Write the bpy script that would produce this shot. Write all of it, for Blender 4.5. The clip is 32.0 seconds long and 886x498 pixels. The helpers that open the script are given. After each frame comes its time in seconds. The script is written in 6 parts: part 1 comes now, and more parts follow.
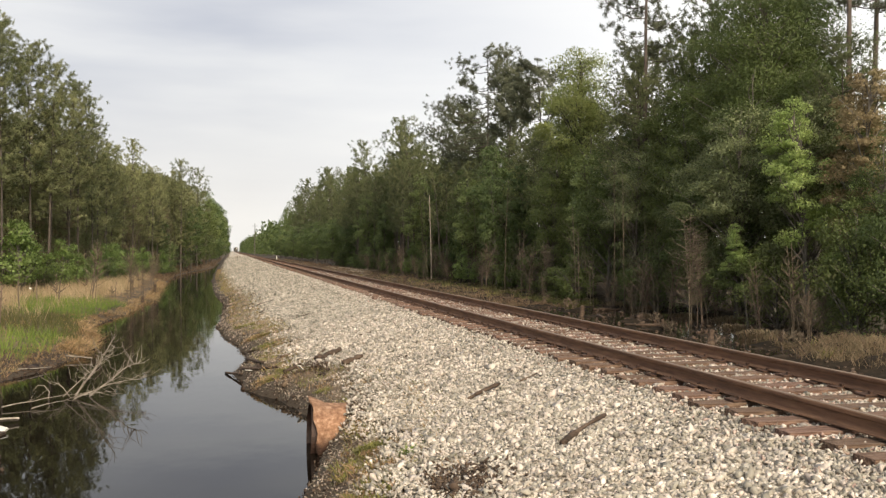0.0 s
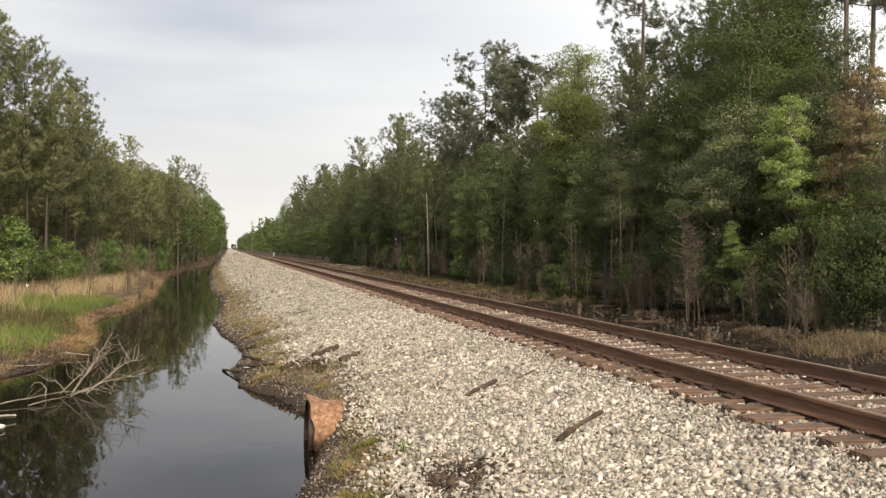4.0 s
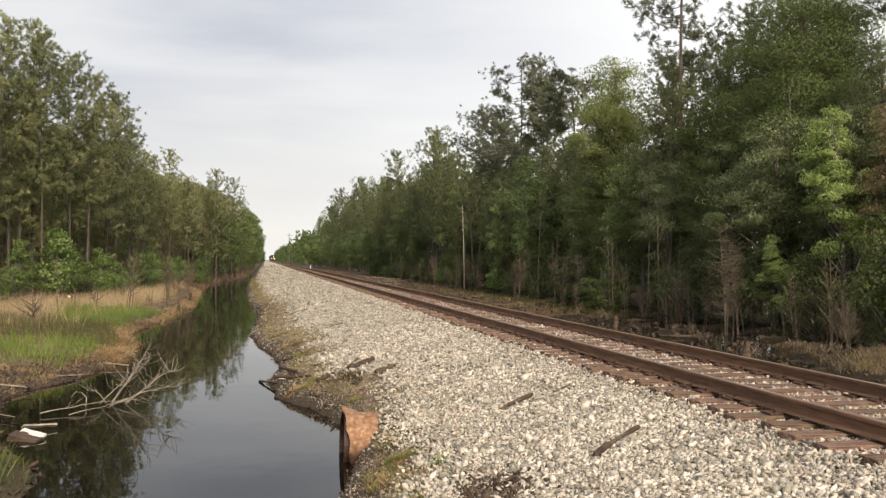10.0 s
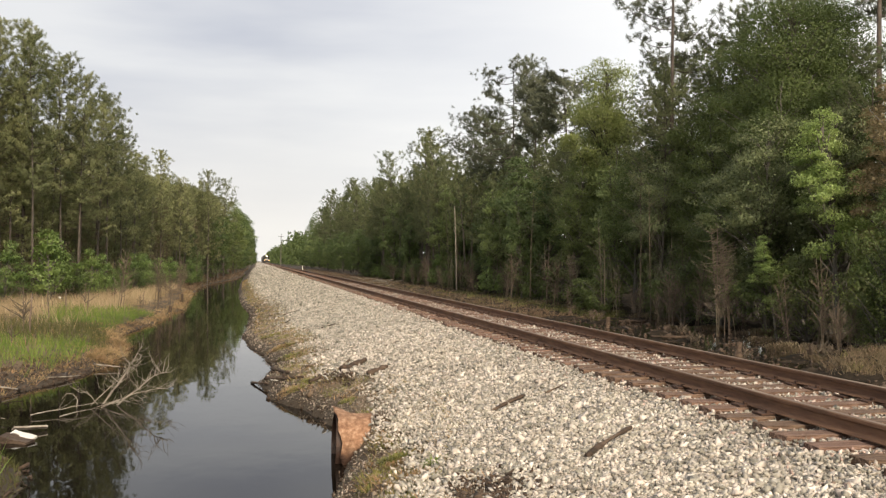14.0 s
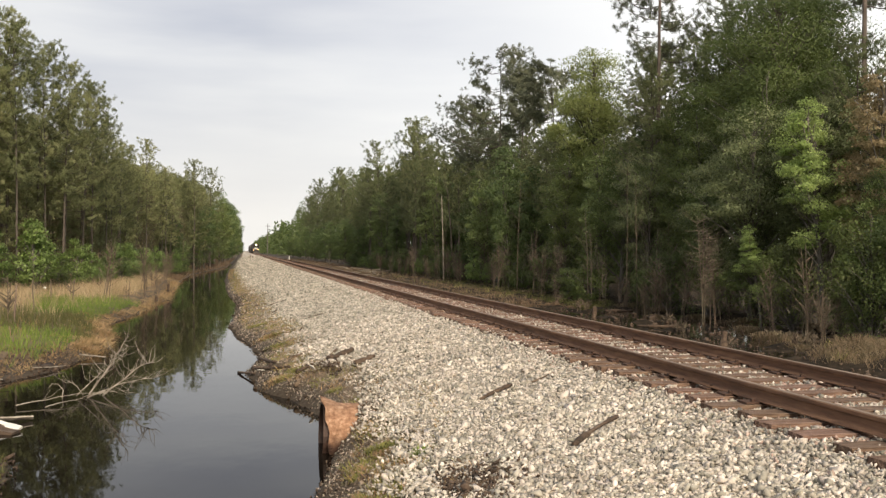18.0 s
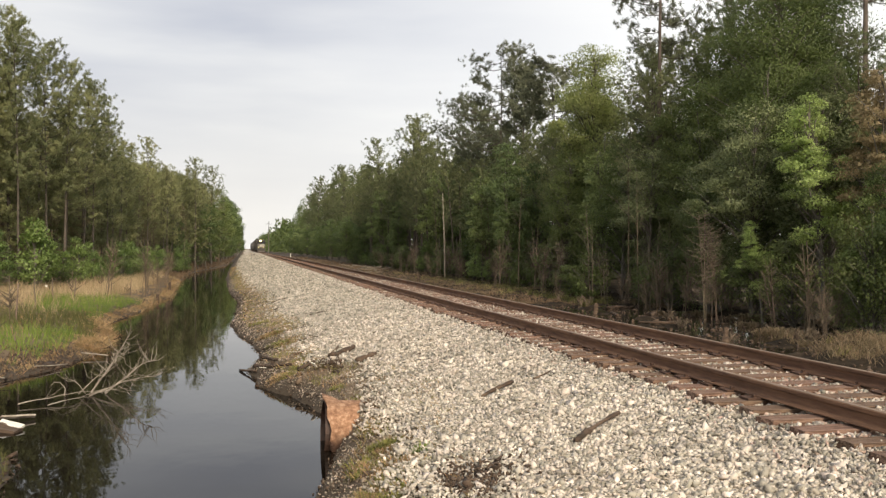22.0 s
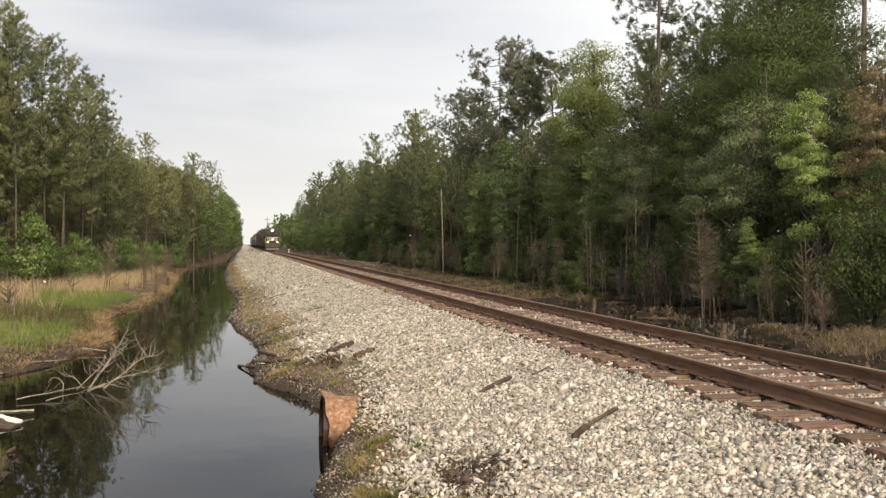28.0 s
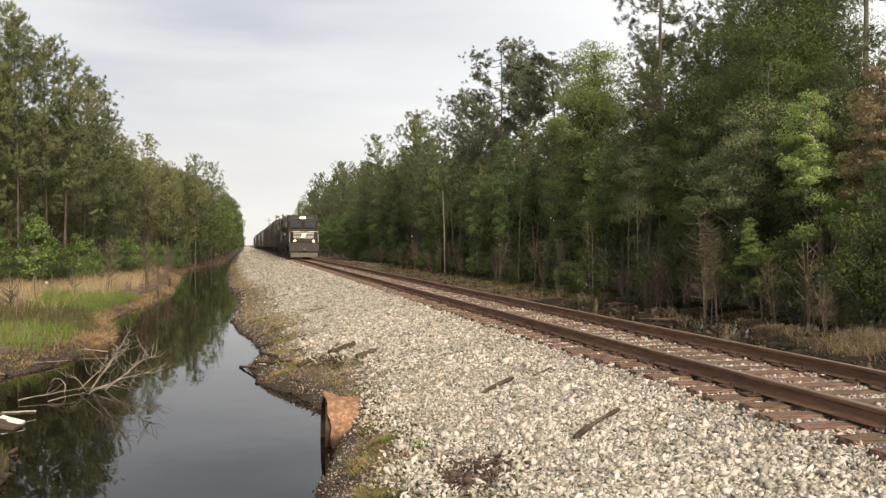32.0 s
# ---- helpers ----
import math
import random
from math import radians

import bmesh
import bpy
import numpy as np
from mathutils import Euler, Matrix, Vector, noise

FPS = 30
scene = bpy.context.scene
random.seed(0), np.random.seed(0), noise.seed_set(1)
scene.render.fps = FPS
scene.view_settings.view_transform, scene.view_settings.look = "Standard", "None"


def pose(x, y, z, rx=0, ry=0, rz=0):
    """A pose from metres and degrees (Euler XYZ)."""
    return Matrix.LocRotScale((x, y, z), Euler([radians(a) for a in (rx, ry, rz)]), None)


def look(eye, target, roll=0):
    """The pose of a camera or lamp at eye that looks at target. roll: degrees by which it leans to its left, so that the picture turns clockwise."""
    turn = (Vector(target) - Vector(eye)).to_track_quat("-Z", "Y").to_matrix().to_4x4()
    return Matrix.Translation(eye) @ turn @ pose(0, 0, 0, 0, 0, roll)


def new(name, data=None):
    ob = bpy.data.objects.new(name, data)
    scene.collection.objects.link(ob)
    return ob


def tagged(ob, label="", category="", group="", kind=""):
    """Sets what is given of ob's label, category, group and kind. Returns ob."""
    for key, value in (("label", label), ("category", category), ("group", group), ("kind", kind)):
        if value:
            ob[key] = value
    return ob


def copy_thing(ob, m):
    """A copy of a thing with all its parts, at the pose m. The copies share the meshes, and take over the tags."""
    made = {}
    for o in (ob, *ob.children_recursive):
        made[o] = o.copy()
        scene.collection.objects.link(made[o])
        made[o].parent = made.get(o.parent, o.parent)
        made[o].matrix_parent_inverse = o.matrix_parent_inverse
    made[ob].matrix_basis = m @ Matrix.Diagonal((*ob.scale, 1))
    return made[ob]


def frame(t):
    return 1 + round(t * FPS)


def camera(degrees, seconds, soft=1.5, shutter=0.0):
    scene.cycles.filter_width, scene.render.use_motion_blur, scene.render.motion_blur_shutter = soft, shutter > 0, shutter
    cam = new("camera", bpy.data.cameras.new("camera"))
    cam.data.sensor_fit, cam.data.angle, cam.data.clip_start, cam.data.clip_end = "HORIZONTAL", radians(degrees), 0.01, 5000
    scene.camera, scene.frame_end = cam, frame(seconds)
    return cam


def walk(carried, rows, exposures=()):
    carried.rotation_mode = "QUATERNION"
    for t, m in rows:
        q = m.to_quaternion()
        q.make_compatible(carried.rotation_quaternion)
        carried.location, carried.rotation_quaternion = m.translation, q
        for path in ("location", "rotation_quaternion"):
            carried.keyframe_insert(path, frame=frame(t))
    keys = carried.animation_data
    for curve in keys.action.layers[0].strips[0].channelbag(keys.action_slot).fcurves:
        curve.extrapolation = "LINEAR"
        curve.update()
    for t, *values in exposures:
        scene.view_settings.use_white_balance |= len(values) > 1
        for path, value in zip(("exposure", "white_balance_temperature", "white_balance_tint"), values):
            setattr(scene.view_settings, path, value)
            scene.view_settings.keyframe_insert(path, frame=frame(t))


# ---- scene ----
cam = camera(51.1, 32.0, soft=1.35)
EYE = (-5.83, 0.0, 1.53)
PATH = [
    (0, 90.112, -0.036, -12.911),
    (0.5, 90.092, 0.069, -12.849),
    (1, 90.137, 0.142, -12.791),
    (1.5, 90.225, 0.178, -12.685),
    (2, 90.057, 0.261, -12.490),
    (2.5, 89.964, 0.107, -12.675),
    (3, 89.963, -0.018, -13.121),
    (3.5, 89.916, -0.042, -13.185),
    (5.5, 90.063, 0.040, -11.598),
    (6, 90.167, 0.071, -11.022),
    (6.5, 90.502, 0.066, -10.987),
    (7, 90.665, -0.088, -11.255),
    (7.5, 90.555, -0.237, -11.075),
    (8, 90.532, -0.313, -10.716),
    (8.5, 90.690, -0.369, -10.522),
    (9, 90.728, -0.261, -10.650),
    (9.5, 90.661, -0.248, -10.755),
    (10, 90.712, -0.243, -10.869),
    (10.5, 90.812, -0.290, -10.975),
    (11, 90.793, -0.314, -11.024),
    (11.5, 90.720, -0.322, -11.143),
    (12, 90.748, -0.296, -11.202),
    (12.5, 90.788, -0.236, -11.240),
    (13, 90.821, -0.322, -11.274),
    (13.5, 90.786, -0.359, -11.272),
    (14, 90.778, -0.221, -11.353),
    (14.5, 90.873, -0.278, -11.450),
    (16.5, 90.868, -0.397, -12.492),
    (17, 90.627, -0.292, -12.619),
    (17.5, 90.316, -0.312, -12.325),
    (18, 90.145, -0.207, -12.154),
    (18.5, 90.107, -0.208, -12.069),
    (19, 90.095, -0.173, -11.998),
    (19.5, 90.085, -0.160, -11.936),
    (20, 90.023, -0.022, -11.937),
    (20.5, 90.003, 0.064, -11.973),
    (21, 89.996, 0.059, -12.081),
    (21.5, 90.017, 0.027, -12.090),
    (22, 89.965, 0.000, -12.080),
    (22.5, 89.859, -0.050, -12.012),
    (23, 89.784, 0.131, -11.942),
    (23.5, 89.746, 0.191, -11.826),
    (24, 89.800, 0.006, -11.768),
    (24.5, 89.904, -0.214, -11.987),
    (25, 89.815, -0.078, -12.067),
    (25.5, 89.658, -0.078, -12.081),
    (27.5, 89.712, -0.173, -12.200),
    (28, 89.705, -0.055, -12.178),
    (28.5, 89.753, -0.064, -12.132),
    (29, 89.769, -0.147, -12.108),
    (29.5, 89.758, -0.079, -12.117),
    (30, 89.734, 0.062, -12.143),
    (30.5, 89.763, 0.058, -12.148),
    (31, 89.801, 0.021, -12.139),
    (31.5, 89.808, -0.137, -12.106),
    (32, 89.754, -0.034, -12.074),
]
walk(cam, [(t, pose(*EYE, rx, ry, rz)) for t, rx, ry, rz in PATH])

# ---- world, sun, exposure ----
SUN_EL, SUN_AZ = 28.0, 176.0         # degrees up; degrees from the line of the track towards its right
world = bpy.data.worlds.new("overcast_sky")
scene.world = world
world.use_nodes = True


def build_sky():
    nt = world.node_tree
    nt.nodes.clear()
    n = lambda kind: nt.nodes.new(kind)
    out, bg = n("ShaderNodeOutputWorld"), n("ShaderNodeBackground")
    sky = n("ShaderNodeTexSky")
    sky.sky_type, sky.sun_disc = "NISHITA", False
    sky.sun_elevation, sky.sun_rotation = radians(SUN_EL), radians(SUN_AZ)
    sky.air_density, sky.dust_density = 1.2, 3.0
    dim = n("ShaderNodeVectorMath")
    dim.operation, dim.inputs[3].default_value = "SCALE", 0.10
    nt.links.new(sky.outputs[0], dim.inputs[0])
    # a layer of stretched stratus cloud over the clear sky
    tc, mp, noi, ramp = n("ShaderNodeTexCoord"), n("ShaderNodeMapping"), n("ShaderNodeTexNoise"), n("ShaderNodeValToRGB")
    mp.inputs["Scale"].default_value = (1.0, 1.0, 5.5)
    mp.inputs["Rotation"].default_value = (radians(4), radians(-5), 0)
    mp.inputs["Location"].default_value = (0.35, 0.1, 0.4)
    noi.inputs["Scale"].default_value, noi.inputs["Detail"].default_value = 1.7, 5.0
    noi.inputs["Roughness"].default_value = 0.5
    nt.links.new(tc.outputs["Generated"], mp.inputs[0])
    nt.links.new(mp.outputs[0], noi.inputs["Vector"])
    e = ramp.color_ramp.elements
    e[0].position, e[0].color = 0.34, (0.475, 0.495, 0.565, 1)
    e[1].position, e[1].color = 0.62, (0.735, 0.735, 0.742, 1)
    nt.links.new(noi.outputs["Fac"], ramp.inputs[0])
    # brighter and warmer haze low down
    sep, hz = n("ShaderNodeSeparateXYZ"), n("ShaderNodeMapRange")
    hz.inputs["From Min"].default_value, hz.inputs["From Max"].default_value = 0.0, 0.20
    hz.inputs["To Min"].default_value, hz.inputs["To Max"].default_value = 0.75, 0.0
    nt.links.new(tc.outputs["Generated"], sep.inputs[0])
    nt.links.new(sep.outputs["Z"], hz.inputs["Value"])
    warm = n("ShaderNodeMixRGB")
    warm.inputs[2].default_value = (0.93, 0.89, 0.82, 1)
    nt.links.new(hz.outputs[0], warm.inputs[0])
    nt.links.new(ramp.outputs[0], warm.inputs[1])
    # thinner cloud towards the right of the line
    thin, white = n("ShaderNodeMapRange"), n("ShaderNodeMixRGB")
    thin.inputs["From Min"].default_value, thin.inputs["From Max"].default_value = 0.02, 0.48
    thin.inputs["To Max"].default_value = 0.92
    nt.links.new(sep.outputs["X"], thin.inputs["Value"])
    nt.links.new(thin.outputs[0], white.inputs[0])
    nt.links.new(warm.outputs[0], white.inputs[1])
    white.inputs[2].default_value = (1.06, 1.045, 1.01, 1)
    cover = n("ShaderNodeMixRGB")
    cover.inputs[0].default_value = 0.92
    nt.links.new(dim.outputs[0], cover.inputs[1])
    nt.links.new(white.outputs[0], cover.inputs[2])
    nt.links.new(cover.outputs[0], bg.inputs[0])
    bg.inputs[1].default_value = 1.1
    nt.links.new(bg.outputs[0], out.inputs[0])


build_sky()
sun_data = bpy.data.lights.new("sun", "SUN")
sun_data.energy, sun_data.angle, sun_data.color = 5.0, radians(24), (1.0, 0.87, 0.68)
sun = new("sun", sun_data)
sun.matrix_world = look((60 * math.sin(radians(SUN_AZ)), 60 * math.cos(radians(SUN_AZ)), 60 * math.tan(radians(SUN_EL))), (0, 0, 0))
scene.view_settings.exposure = 0.1


# ---- materials ----
def material(name, colors, rough=0.8, scale=4.0, detail=6.0, bump=0.0, bump_scale=None, metal=0.0, vary=0.0, island=0.0,
             thin=0.0, stretch=(1, 1, 1), spec=0.4, big=0.0, coords="Object"):
    """Noise between several colours, with a second larger-scale mottling, relief, and change from piece to piece."""
    m = bpy.data.materials.new(name)
    m.use_nodes = True
    nt = m.node_tree
    n = lambda kind: nt.nodes.new(kind)
    bs = nt.nodes["Principled BSDF"]
    tc, mp = n("ShaderNodeTexCoord"), n("ShaderNodeMapping")
    mp.inputs["Scale"].default_value = stretch
    nt.links.new(tc.outputs[coords], mp.inputs[0])
    noi = n("ShaderNodeTexNoise")
    noi.inputs["Scale"].default_value, noi.inputs["Detail"].default_value = scale, detail
    noi.inputs["Roughness"].default_value = 0.65
    nt.links.new(mp.outputs[0], noi.inputs["Vector"])
    ramp = n("ShaderNodeValToRGB")
    els = ramp.color_ramp.elements
    while len(els) < len(colors):
        els.new(0.5)
    for i, c in enumerate(colors):
        els[i].position = 0.3 + 0.4 * i / max(1, len(colors) - 1)
        els[i].color = (*c, 1)
    nt.links.new(noi.outputs["Fac"], ramp.inputs[0])
    col = ramp.outputs[0]
    if big:
        n2 = n("ShaderNodeTexNoise")
        n2.inputs["Scale"].default_value, n2.inputs["Detail"].default_value = scale * 0.12, 3.0
        nt.links.new(mp.outputs[0], n2.inputs["Vector"])
        mr = n("ShaderNodeMapRange")
        mr.inputs["From Min"].default_value, mr.inputs["From Max"].default_value = 0.3, 0.7
        mr.inputs["To Min"].default_value, mr.inputs["To Max"].default_value = 1 - big, 1 + big
        nt.links.new(n2.outputs["Fac"], mr.inputs["Value"])
        sc = n("ShaderNodeVectorMath")
        sc.operation = "SCALE"
        nt.links.new(col, sc.inputs[0])
        nt.links.new(mr.outputs[0], sc.inputs["Scale"])
        col = sc.outputs[0]
    for amount, source in ((vary, "ShaderNodeObjectInfo"), (island, "ShaderNodeNewGeometry")):
        if not amount:
            continue
        src = n(source)
        val = src.outputs["Random"] if source == "ShaderNodeObjectInfo" else src.outputs["Random Per Island"]
        hs, a, b = n("ShaderNodeHueSaturation"), n("ShaderNodeMapRange"), n("ShaderNodeMapRange")
        a.inputs["To Min"].default_value, a.inputs["To Max"].default_value = 1 - amount, 1 + amount
        b.inputs["To Min"].default_value, b.inputs["To Max"].default_value = 0.5 + amount * 0.045, 0.5 - amount * 0.045
        nt.links.new(val, a.inputs["Value"])
        nt.links.new(val, b.inputs["Value"])
        nt.links.new(a.outputs[0], hs.inputs["Value"])
        nt.links.new(b.outputs[0], hs.inputs["Hue"])
        nt.links.new(col, hs.inputs["Color"])
        col = hs.outputs[0]
    nt.links.new(col, bs.inputs["Base Color"])
    bs.inputs["Roughness"].default_value, bs.inputs["Metallic"].default_value = rough, metal
    bs.inputs["Specular IOR Level"].default_value = spec
    if bump:
        bn, bp = n("ShaderNodeTexNoise"), n("ShaderNodeBump")
        bn.inputs["Scale"].default_value, bn.inputs["Detail"].default_value = bump_scale or scale * 3, 8.0
        nt.links.new(mp.outputs[0], bn.inputs["Vector"])
        nt.links.new(bn.outputs["Fac"], bp.inputs["Height"])
        bp.inputs["Strength"].default_value, bp.inputs["Distance"].default_value = bump, 0.05
        nt.links.new(bp.outputs[0], bs.inputs["Normal"])
    if thin:
        tr, mx = n("ShaderNodeBsdfTranslucent"), n("ShaderNodeMixShader")
        mx.inputs[0].default_value = thin
        nt.links.new(col, tr.inputs["Color"])
        nt.links.new(bs.outputs[0], mx.inputs[1])
        nt.links.new(tr.outputs[0], mx.inputs[2])
        nt.links.new(mx.outputs[0], nt.nodes["Material Output"].inputs[0])
    return m


def glow(name, color, strength):
    m = bpy.data.materials.new(name)
    m.use_nodes = True
    bs = m.node_tree.nodes["Principled BSDF"]
    bs.inputs["Base Color"].default_value = (*color, 1)
    bs.inputs["Emission Color"].default_value = (*color, 1)
    bs.inputs["Emission Strength"].default_value = strength
    return m


def water_material():
    m = material("tannin_water", [(0.005, 0.004, 0.003), (0.009, 0.007, 0.005)], rough=0.02, scale=0.5, spec=0.27)
    nt = m.node_tree
    bs = nt.nodes["Principled BSDF"]
    bs.inputs["IOR"].default_value = 1.333
    tc, mp = nt.nodes.new("ShaderNodeTexCoord"), nt.nodes.new("ShaderNodeMapping")
    mp.inputs["Scale"].default_value = (1.0, 0.55, 1.0)
    noi, bp = nt.nodes.new("ShaderNodeTexNoise"), nt.nodes.new("ShaderNodeBump")
    noi.inputs["Scale"].default_value, noi.inputs["Detail"].default_value = 2.2, 2.0
    bp.inputs["Strength"].default_value, bp.inputs["Distance"].default_value = 0.05, 0.05
    nt.links.new(tc.outputs["Object"], mp.inputs[0])
    nt.links.new(mp.outputs[0], noi.inputs["Vector"])
    nt.links.new(noi.outputs["Fac"], bp.inputs["Height"])
    nt.links.new(bp.outputs[0], bs.inputs["Normal"])
    return m


def gravel_material():
    """Crushed stone seen from afar: cells of grey and buff with dark gaps."""
    m = material("ballast_bed", [(0.30, 0.252, 0.20), (0.42, 0.362, 0.292), (0.51, 0.452, 0.368)], rough=0.9, scale=0.9, big=0.12)
    nt = m.node_tree
    bs = nt.nodes["Principled BSDF"]
    col = bs.inputs["Base Color"].links[0].from_socket
    tc = nt.nodes.new("ShaderNodeTexCoord")
    vor = nt.nodes.new("ShaderNodeTexVoronoi")
    vor.inputs["Scale"].default_value = 19.0
    nt.links.new(tc.outputs["Object"], vor.inputs["Vector"])
    sep = nt.nodes.new("ShaderNodeSeparateXYZ")
    nt.links.new(vor.outputs["Color"], sep.inputs[0])
    mr = nt.nodes.new("ShaderNodeMapRange")
    mr.inputs["To Min"].default_value, mr.inputs["To Max"].default_value = 0.55, 1.45
    nt.links.new(sep.outputs["X"], mr.inputs["Value"])
    sc = nt.nodes.new("ShaderNodeVectorMath")
    sc.operation = "SCALE"
    nt.links.new(col, sc.inputs[0])
    nt.links.new(mr.outputs[0], sc.inputs["Scale"])
    nt.links.new(sc.outputs[0], bs.inputs["Base Color"])
    bp = nt.nodes.new("ShaderNodeBump")
    bp.invert = True
    bp.inputs["Strength"].default_value, bp.inputs["Distance"].default_value = 1.0, 0.03
    nt.links.new(vor.outputs["Distance"], bp.inputs["Height"])
    nt.links.new(bp.outputs[0], bs.inputs["Normal"])
    return m


M = {}
M["soil"] = material("bank_soil", [(0.06, 0.04, 0.024), (0.145, 0.10, 0.06), (0.22, 0.165, 0.095)], rough=0.95, scale=1.6, bump=0.8, bump_scale=9, big=0.25)


def wet_margin(m, z0, z1):
    """Soil that stays dark and wet up to a hand above the standing water."""
    nt = m.node_tree
    bs = nt.nodes["Principled BSDF"]
    col = bs.inputs["Base Color"].links[0].from_socket
    geo, sep, add, noi = [nt.nodes.new(k) for k in ("ShaderNodeNewGeometry", "ShaderNodeSeparateXYZ", "ShaderNodeMath", "ShaderNodeTexNoise")]
    noi.inputs["Scale"].default_value, noi.inputs["Detail"].default_value = 2.2, 5.0
    mr, mix = nt.nodes.new("ShaderNodeMapRange"), nt.nodes.new("ShaderNodeMixRGB")
    nt.links.new(geo.outputs["Position"], sep.inputs[0])
    nt.links.new(geo.outputs["Position"], noi.inputs["Vector"])
    add.operation = "MULTIPLY_ADD"
    nt.links.new(noi.outputs["Fac"], add.inputs[0])
    add.inputs[1].default_value = 0.28
    nt.links.new(sep.outputs["Z"], add.inputs[2])
    mr.inputs["From Min"].default_value, mr.inputs["From Max"].default_value = z0, z1
    nt.links.new(add.outputs[0], mr.inputs["Value"])
    nt.links.new(mr.outputs[0], mix.inputs[0])
    mix.inputs[1].default_value = (0.050, 0.036, 0.023, 1)
    nt.links.new(col, mix.inputs[2])
    nt.links.new(mix.outputs[0], bs.inputs["Base Color"])


wet_margin(M["soil"], -0.68, -0.46)
M["mud"] = material("wet_black_mud", [(0.010, 0.008, 0.006), (0.024, 0.018, 0.012), (0.058, 0.041, 0.026)], spec=0.12, rough=0.95, scale=1.8, bump=0.5, bump_scale=7, big=0.3)
M["water"] = water_material()
M["swamp_water"] = material("black_swamp_water", [(0.010, 0.009, 0.007), (0.025, 0.020, 0.014)], rough=0.06, scale=0.8, spec=0.3)
M["gravel"] = gravel_material()
M["stone"] = material("ballast_stone", [(0.250, 0.217, 0.176), (0.415, 0.370, 0.310), (0.645, 0.582, 0.492)], rough=0.88, scale=5, bump=0.3, bump_scale=60, vary=0.3, island=0.52, big=0.1)
M["soil_stone"] = material("soil_stained_stone", [(0.14, 0.108, 0.077), (0.285, 0.235, 0.178), (0.47, 0.41, 0.33)], rough=0.9, scale=5, bump=0.3, bump_scale=60, island=0.6)
M["rusty_stone"] = material("rust_stained_stone", [(0.21, 0.14, 0.105), (0.37, 0.27, 0.215), (0.53, 0.42, 0.35)], rough=0.9, scale=5, bump=0.3, bump_scale=60, island=0.4)
M["tie"] = material("weathered_tie", [(0.050, 0.028, 0.018), (0.155, 0.092, 0.063), (0.33, 0.222, 0.158)], rough=0.9, scale=3, stretch=(1, 9, 9), bump=0.8, bump_scale=6, vary=0.16)
M["rail"] = material("rusted_rail", [(0.07, 0.037, 0.022), (0.148, 0.078, 0.044), (0.235, 0.130, 0.072)], rough=0.8, scale=14, stretch=(1, 0.12, 1), bump=0.2, big=0.15)
M["railhead"] = material("worn_rail_head", [(0.13, 0.085, 0.058), (0.26, 0.185, 0.13)], rough=0.6, scale=9, stretch=(1, 0.04, 1), metal=0.3)
M["iron"] = material("rusty_iron", [(0.04, 0.02, 0.013), (0.09, 0.048, 0.03)], rough=0.85, scale=25, bump=0.3)
M["rust"] = material("rusted_pipe", [(0.125, 0.060, 0.033), (0.25, 0.135, 0.078), (0.42, 0.27, 0.175)], rough=0.88, scale=16, bump=0.6, bump_scale=30, big=0.25)


def stain_pipe(m):
    """A dark wet band up to the high-water mark."""
    nt = m.node_tree
    bs = nt.nodes["Principled BSDF"]
    col = bs.inputs["Base Color"].links[0].from_socket
    tc, sep, add, noi = [nt.nodes.new(k) for k in ("ShaderNodeTexCoord", "ShaderNodeSeparateXYZ", "ShaderNodeMath", "ShaderNodeTexNoise")]
    noi.inputs["Scale"].default_value = 9.0
    mr, mix = nt.nodes.new("ShaderNodeMapRange"), nt.nodes.new("ShaderNodeMixRGB")
    nt.links.new(tc.outputs["Object"], sep.inputs[0])
    nt.links.new(tc.outputs["Object"], noi.inputs["Vector"])
    add.operation = "MULTIPLY_ADD"
    nt.links.new(noi.outputs["Fac"], add.inputs[0])
    add.inputs[1].default_value = 0.2
    nt.links.new(sep.outputs["Z"], add.inputs[2])
    mr.inputs["From Min"].default_value, mr.inputs["From Max"].default_value = 0.0, 0.13
    nt.links.new(add.outputs[0], mr.inputs["Value"])
    nt.links.new(mr.outputs[0], mix.inputs[0])
    mix.inputs[1].default_value = (0.055, 0.028, 0.018, 1)
    nt.links.new(col, mix.inputs[2])
    nt.links.new(mix.outputs[0], bs.inputs["Base Color"])


stain_pipe(M["rust"])
M["pipe_dark"] = material("dark_pipe_lining", [(0.02, 0.012, 0.009), (0.06, 0.03, 0.02)], rough=0.6, scale=9, bump=0.3)
M["bark_pine"] = material("pine_bark", [(0.042, 0.033, 0.027), (0.088, 0.071, 0.058), (0.135, 0.112, 0.093)], rough=0.95, scale=7, stretch=(1, 1, 0.3), bump=0.8, vary=0.25)
M["bark_grey"] = material("grey_bark", [(0.06, 0.052, 0.043), (0.12, 0.105, 0.088), (0.19, 0.17, 0.145)], rough=0.95, scale=6, stretch=(1, 1, 0.3), bump=0.5, vary=0.3)
M["dead_wood"] = material("bleached_dead_wood", [(0.13, 0.105, 0.08), (0.26, 0.22, 0.175), (0.40, 0.355, 0.295)], rough=0.9, scale=6, stretch=(1, 1, 0.4), bump=0.4)
M["brown_wood"] = material("damp_brown_wood", [(0.05, 0.034, 0.022), (0.12, 0.082, 0.052), (0.20, 0.145, 0.095)], rough=0.9, scale=8, stretch=(1, 1, 0.3), bump=0.5)
M["dark_wood"] = material("wet_rotten_wood", [(0.02, 0.015, 0.01), (0.07, 0.045, 0.03), (0.14, 0.10, 0.07)], rough=0.9, scale=8, stretch=(0.3, 1, 1), bump=0.7)
